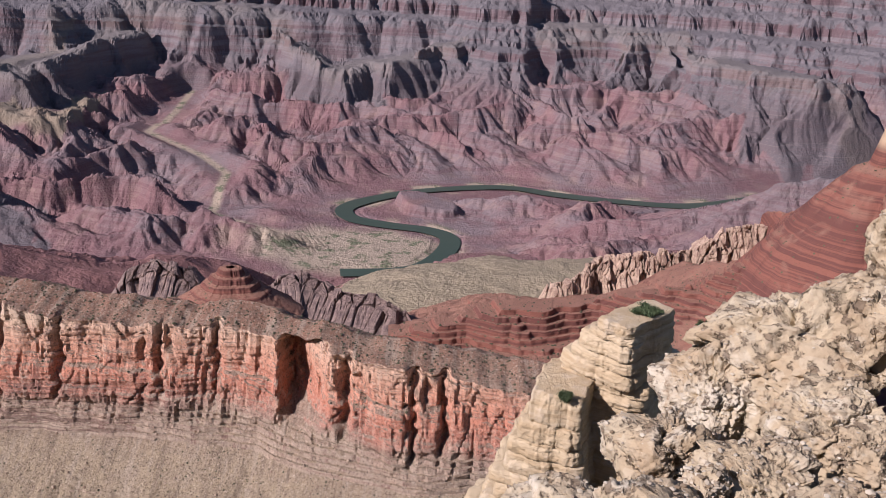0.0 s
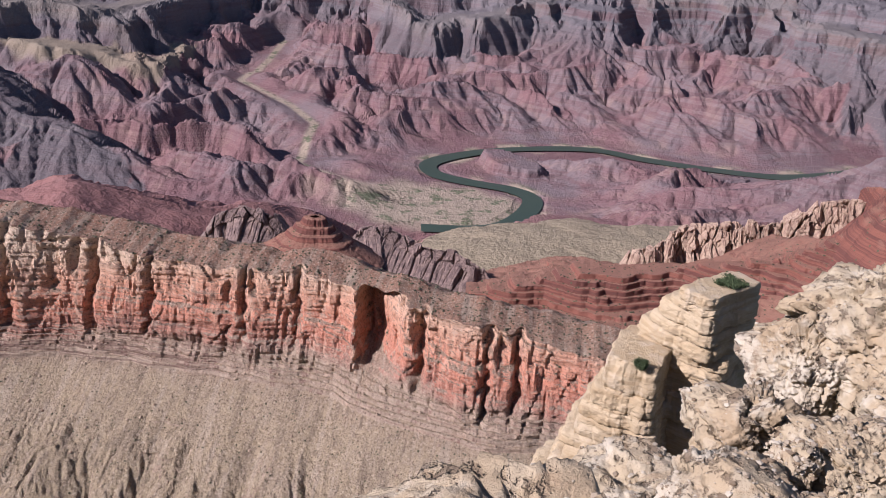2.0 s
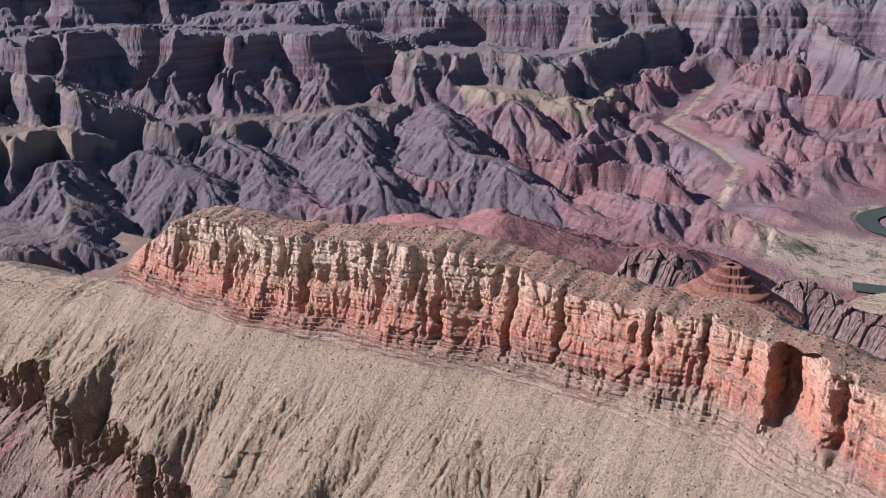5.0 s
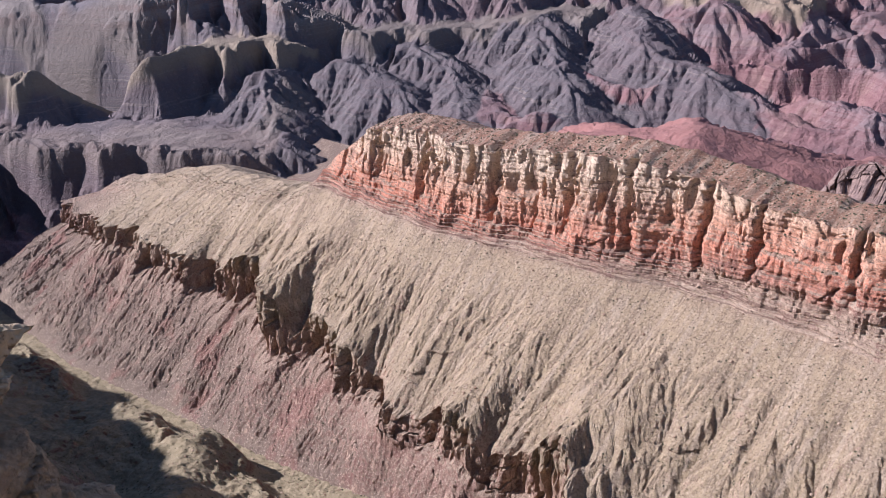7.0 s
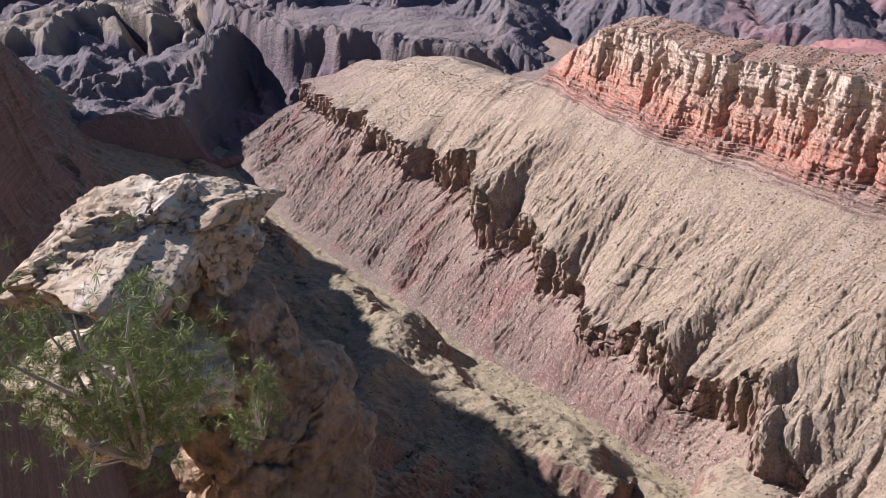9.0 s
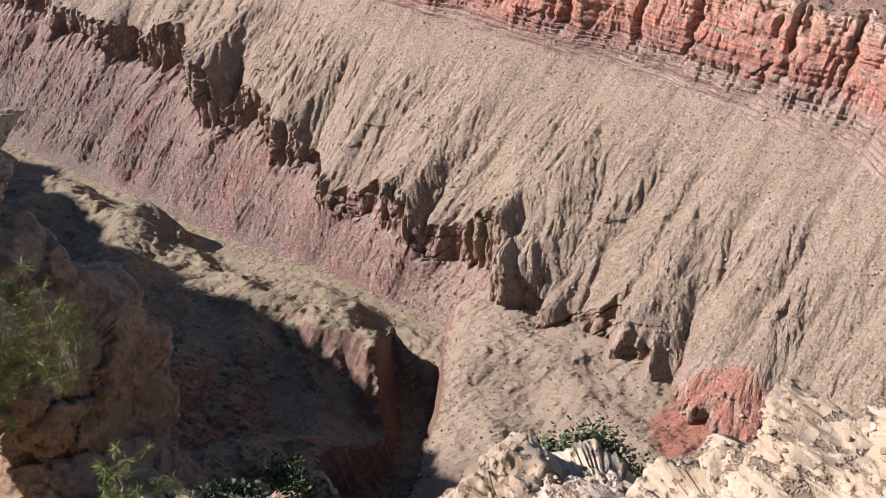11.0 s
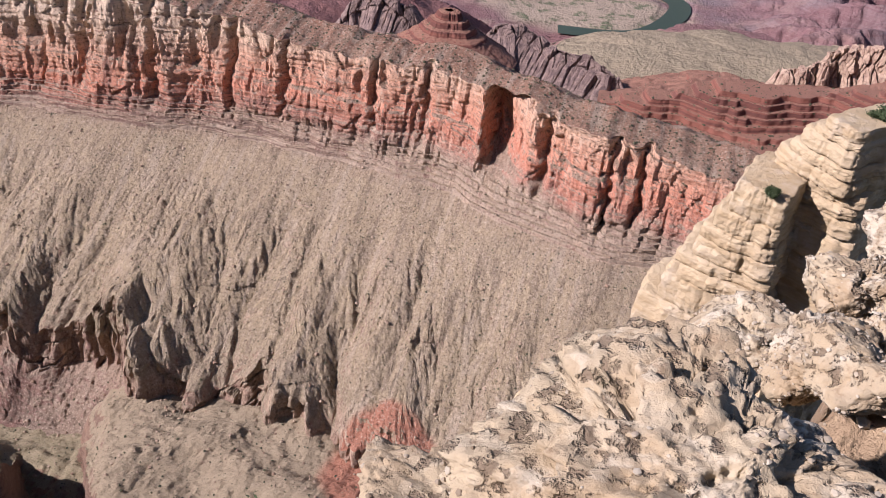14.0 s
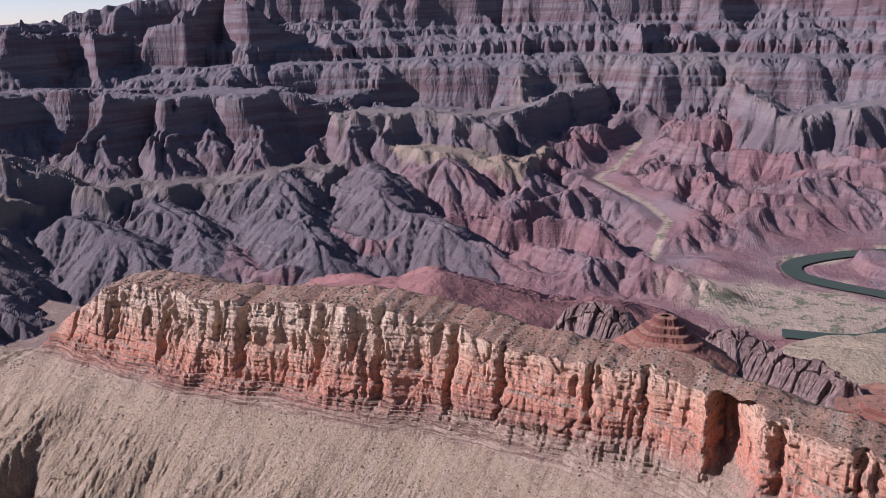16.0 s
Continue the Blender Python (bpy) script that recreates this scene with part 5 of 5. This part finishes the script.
rock("slab", at(-11.5, -46.0, 4.0, LATE), (1.15, 0.85, 0.66), 16, "tilted white limestone slab beside the brink", turn=-12, tilt=-14, rough=1.1, beds=2.6, res=7)
rock("boulder", at(14, -59.5, 4.6, LATE), (0.7, 0.55, 0.5), 18, "crumbling tan block under the slab", turn=25, rough=1.4)
rock("boulder", at(31, -58.5, 6.4, LATE), (0.8, 0.5, 0.55), 20, "crumbling pale block at the brink", turn=5, rough=1.4)
rock("boulder", at(22, -61.5, 5.4, LATE), (0.9, 0.6, 0.6), 17, "crumbling tan conglomerate block", turn=12, rough=1.3)
rock("boulder", at(43, -60.0, 6.4, LATE), (0.85, 0.55, 0.6), 19, "crumbling pale rock at the brink", turn=30, rough=1.3)


def crag():
    e = empty_at("crag", at(85, -46, 9.3), "tan limestone crag with a sunlit flat top", "rock")
    base = Vector(e.matrix_world.translation)
    for name, where, size, seed, turn, rough, stone in (
            ("cap", at(88.0, -25.4, 9.1), (1.2, 1.25, 0.62), 21, 20, 0.55, LIME), ("cap", at(83.8, -26.6, 8.9), (0.62, 0.72, 0.60), 22, 35, 0.6, LIME),
            ("block", at(91, -33.5, 8.9), (1.1, 1.1, 0.8), 23, 10, 0.8, LIME), ("block", at(84.6, -34.5, 9.0), (0.75, 0.78, 0.95), 29, 60, 0.8, RUBBLE),
            ("pillar", at(85.5, -41, 9.3), (0.95, 0.95, 1.15), 25, 40, 0.9, RUBBLE), ("pillar", at(82.0, -44.5, 9.9), (0.7, 0.75, 1.1), 28, 15, 0.9, RUBBLE),
            ("foot", at(80.2, -40.8, 10.6), (0.32, 0.34, 0.42), 30, 15, 0.8, LIME), ("foot", at(79.4, -49.0, 10.4), (0.34, 0.36, 0.75), 32, 25, 0.9, RUBBLE), ("foot", at(86, -49.5, 9.6), (1.2, 1.0, 1.2), 34, 15, 1.0, RUBBLE)):
        p, q = block_shape(size, seed, rough=rough, res=7 if name == "cap" else 6, turn=turn)
        part(name, p + np.array(Vector(where) - base), q, stone, e)


crag()


# ---- plants ----
def leaf_material(name, a, b):
    m, nt, bs = nodes_of(name)
    T = Tree(nt)
    info = nt.nodes.new("ShaderNodeNewGeometry").outputs["Random Per Island"]
    finish(nt, bs, T.mix(info, a, b), None, 0.7)
    return m


def wood_material():
    m, nt, b = nodes_of("dry_wood")
    T = Tree(nt)
    finish(nt, b, T.mix(T.noise(9, 4, 0.6, T.scaled(1, 1, 0.2)), (0.24, 0.19, 0.14), (0.40, 0.35, 0.29)), T.bump(T.noise(30, 4), 0.4, 0.01), 0.85)
    return m


STRAW = leaf_material("dry_grass", (0.30, 0.27, 0.10), (0.48, 0.42, 0.20))
GREEN, PALE_GREEN, WOOD = leaf_material("juniper_leaf", (0.035, 0.055, 0.022), (0.085, 0.105, 0.045)), leaf_material("pine_needle", (0.08, 0.11, 0.03), (0.23, 0.25, 0.07)), wood_material()


def stick(points, radii, sides=7):
    """A tapered, bent stick through the points."""
    v, f = [], []
    for p, r in zip(points, radii):
        for k in range(sides):
            a = 2 * math.pi * k / sides
            v.append((p[0] + r * math.cos(a), p[1] + r * math.sin(a), p[2] + 0.3 * r * math.sin(2 * a)))
    for i in range(len(points) - 1):
        for k in range(sides):
            f.append((i * sides + k, i * sides + (k + 1) % sides, (i + 1) * sides + (k + 1) % sides, (i + 1) * sides + k))
    return v, f


def bush(name, base, width, height, seed, label, leaf=None, leaves=2600, size=0.05, category="shrub", needle=False, bare=0):
    rng = np.random.RandomState(seed)
    e = empty_at(name, base, label, category)
    tips = []
    n_limbs = 7 + bare
    for k in range(n_limbs):
        a, up = rng.uniform(0, 2 * math.pi), rng.uniform(0.35, 1.0)
        end = np.array([math.cos(a) * width * 0.5 * rng.uniform(0.4, 0.95), math.sin(a) * width * 0.5 * rng.uniform(0.4, 0.95), height * up])
        mid = end * 0.5 + rng.normal(size=3) * 0.08 * width
        pts = [np.zeros(3), mid * 0.6, mid, end * 0.8 + rng.normal(size=3) * 0.04 * width, end]
        r0 = 0.022 * width
        v, f = stick(pts, [r0, r0 * 0.8, r0 * 0.6, r0 * 0.4, r0 * 0.15])
        part("branch", v, f, WOOD, e)
        if k < n_limbs - bare:
            tips += [pts[2], pts[3], pts[4]]
    tips = np.array(tips)
    c = tips[rng.randint(len(tips), size=leaves)] + rng.normal(size=(leaves, 3)) * np.array([0.11 * width, 0.11 * width, 0.10 * height])
    c[:, 2] = np.maximum(c[:, 2], 0.03 * height)
    if needle:                                         # needles stand out of tufts
        tufts = max(leaves // 42, 6)
        c = np.repeat(c[:tufts], 42, 0)
        leaves = len(c)
    u = rng.normal(size=(leaves, 3))
    u /= np.linalg.norm(u, axis=1)[:, None]
    w = np.cross(u, rng.normal(size=(leaves, 3)))
    w /= np.linalg.norm(w, axis=1)[:, None]
    s = size * rng.uniform(0.6, 1.4, (leaves, 1))
    long, wide = (2.6, 0.16) if needle else (1.0, 0.55)
    if needle:
        c = c + u * s * long
    v = np.stack([c - u * s * long, c + w * s * wide, c + u * s * long, c - w * s * wide], 1).reshape(-1, 3)
    f = np.arange(len(v)).reshape(-1, 4)
    part("foliage", v, f, leaf or GREEN, e, smooth=False)
    return e


bush("juniper_shrub", (-4.55, 6.75, -12.4), 2.2, 1.3, 41, "dark green juniper shrub on the rubble slope", leaves=9000, size=0.045)
bush("juniper_shrub", (-2.3, 7.1, -12.3), 1.0, 0.75, 42, "small dark green juniper shrub", leaves=3500, size=0.04)
bush("juniper_shrub", (-2.0, 6.4, -11.6), 0.55, 0.4, 43, "low green shrub in the rubble", leaves=1500, size=0.035)
bush("juniper_shrub", (-3.4, 7.8, -13.0), 0.85, 0.55, 44, "low olive shrub in the rubble", leaves=2000, size=0.035)
bush("juniper_tree", (21.3, 145.5, -78.4), 2.6, 2.4, 45, "small round green juniper on the ledges", leaves=2600, size=0.16, category="tree")
bush("juniper_tree", (37, 157, -64.4), 5, 1.2, 46, "sprawling grey-green juniper on the knob", leaves=3500, size=0.22, category="tree")
bush("juniper_tree", (43, 144, -76), 6, 4, 47, "grey-green juniper in the shade of the knob", leaves=3000, size=0.22, category="tree")
bush("juniper_tree", (47, 152, -66), 2.4, 2.6, 48, "bright green juniper beside the knob", leaves=1800, size=0.2, category="tree")
bush("pine_bush", at(94.0, -39.0, 5.4), 1.1, 1.45, 51, "sunlit pine bush with bare white twigs", PALE_GREEN, leaves=30000, size=0.010, needle=True, bare=6)
bush("pine_bush", at(84.6, -40, 6.3), 0.45, 0.55, 52, "small yellow-green pine bush with a dead twig", PALE_GREEN, leaves=3000, size=0.011, needle=True, bare=3)
bush("pine_bush", at(88.5, -51.5, 5.7), 0.8, 0.5, 53, "yellow-green pine bush below the rim", PALE_GREEN, leaves=11000, size=0.012, needle=True, bare=1)
bush("grass_tuft", at(68.8, -58.5, 5.2), 0.5, 0.22, 54, "dry yellow-green grass tuft on the bank", STRAW, leaves=9000, size=0.013, category="grass", needle=True)
bush("grass_tuft", at(80.0, -54.0, 5.9), 0.4, 0.2, 55, "dry straw-coloured grass tuft on rubble", STRAW, leaves=7000, size=0.012, category="grass", needle=True)
bush("juniper_shrub", at(77.5, -53.0, 6.6), 0.5, 0.3, 56, "dark shrub in the shade of the crag", leaves=2600, size=0.03)
bush("juniper_shrub", at(71, -52.6, 7.6), 0.45, 0.2, 57, "low grey-green shrub on the shaded bank", leaves=1100, size=0.022)


# ---- scattered scrub and stones of the far slopes ----
def scatter(name, ob, count, pick, low, high, material, label, category, seed, squash=0.7):
    """Little faceted clumps set on chosen faces of a piece of the ground, as one mesh."""
    rng = np.random.RandomState(seed)
    me = ob.data
    n = len(me.polygons)
    centre, normal = np.empty(n * 3, np.float32), np.empty(n * 3, np.float32)
    me.polygons.foreach_get("center", centre)
    me.polygons.foreach_get("normal", normal)
    centre, normal = centre.reshape(-1, 3), normal.reshape(-1, 3)
    ids = np.nonzero(pick(centre, np.abs(normal[:, 2])))[0]
    ids = rng.choice(ids, min(count, len(ids)), replace=False)
    v0, f0 = ico(2)
    v0, f0 = (v0, f0) if high > 3 else ico(1)
    centre = centre + np.array(ob.matrix_world.translation)
    size = low + (high - low) * rng.uniform(0, 1, len(ids)) ** 2.2
    v = v0[None] * rng.uniform(0.65, 1.3, (len(ids), len(v0), 1)) * size[:, None, None] * np.array([1, 1, squash]) + centre[ids][:, None, :] + np.array([0, 0, 0.3]) * size[:, None, None]
    f = f0[None] + (np.arange(len(ids)) * len(v0))[:, None, None]
    o = mesh_of(name, v.reshape(-1, 3), f.reshape(-1, 3), material, smooth=False)
    return tagged(o, label, category, kind="stuff")


SCRUB = leaf_material("far_scrub", (0.045, 0.05, 0.028), (0.10, 0.095, 0.05))
STONE = leaf_material("slope_stone", (0.26, 0.17, 0.11), (0.42, 0.32, 0.22))
ridge_ob, spur_ob, shelf_ob = (bpy.data.objects[k] for k in ("canyon_ridge", "red_spur", "near_shelf"))
scatter("scrub", ridge_ob, 5200, lambda c, n: (n > 0.7) & (c[:, 2] > -420) & (c[:, 1] < 900), 0.45, 1.5, SCRUB, "scattered dark scrub on the ridge top", "scrub", 61)
scatter("scrub", ridge_ob, 5000, lambda c, n: (n > 0.6) & (c[:, 2] < -470), 0.4, 1.3, SCRUB, "sparse dark scrub on the scree", "scrub", 62)
scatter("scrub", spur_ob, 3600, lambda c, n: n > 0.75, 0.5, 1.6, SCRUB, "dotted scrub on the red slope", "scrub", 63)
scatter("scrub", shelf_ob, 7000, lambda c, n: (n > 0.6) & (c[:, 0] > -1100), 0.4, 1.4, SCRUB, "sparse scrub on the shelf", "scrub", 64)
scatter("stones", ridge_ob, 5200, lambda c, n: (n > 0.5) & (c[:, 2] < -450) & (c[:, 2] > -760), 0.4, 2.2, STONE, "fallen stones on the scree slope", "stones", 65)
scatter("stones", shelf_ob, 9000, lambda c, n: (n > 0.5) & (c[:, 0] > -1100), 0.4, 1.8, STONE, "fallen stones on the shelf", "stones", 66)

# loose rubble on the rocks of the rim
CHIP = leaf_material("limestone_chip", (0.20, 0.14, 0.08), (0.46, 0.40, 0.29))
for k, ob in enumerate([o for o in bpy.data.objects if o.name.split(".")[0] in ("slab", "boulder")]):
    if ob.matrix_world.translation.length < 30:
        scatter("rubble", ob, 500, lambda c, n: n > 0.5, 0.004, 0.022, CHIP, "loose limestone chips lying on the rock", "rubble", 80 + k, 0.6)
ground_ob = bpy.data.objects["rim_ground"]
scatter("rubble", ground_ob, 9000, lambda c, n: (np.hypot(c[:, 0], c[:, 1]) < 14) & (np.hypot(c[:, 0], c[:, 1]) > 1.2) & (c[:, 1] > -2), 0.010, 0.07, CHIP, "loose limestone chips on the rim", "rubble", 79, 0.6)
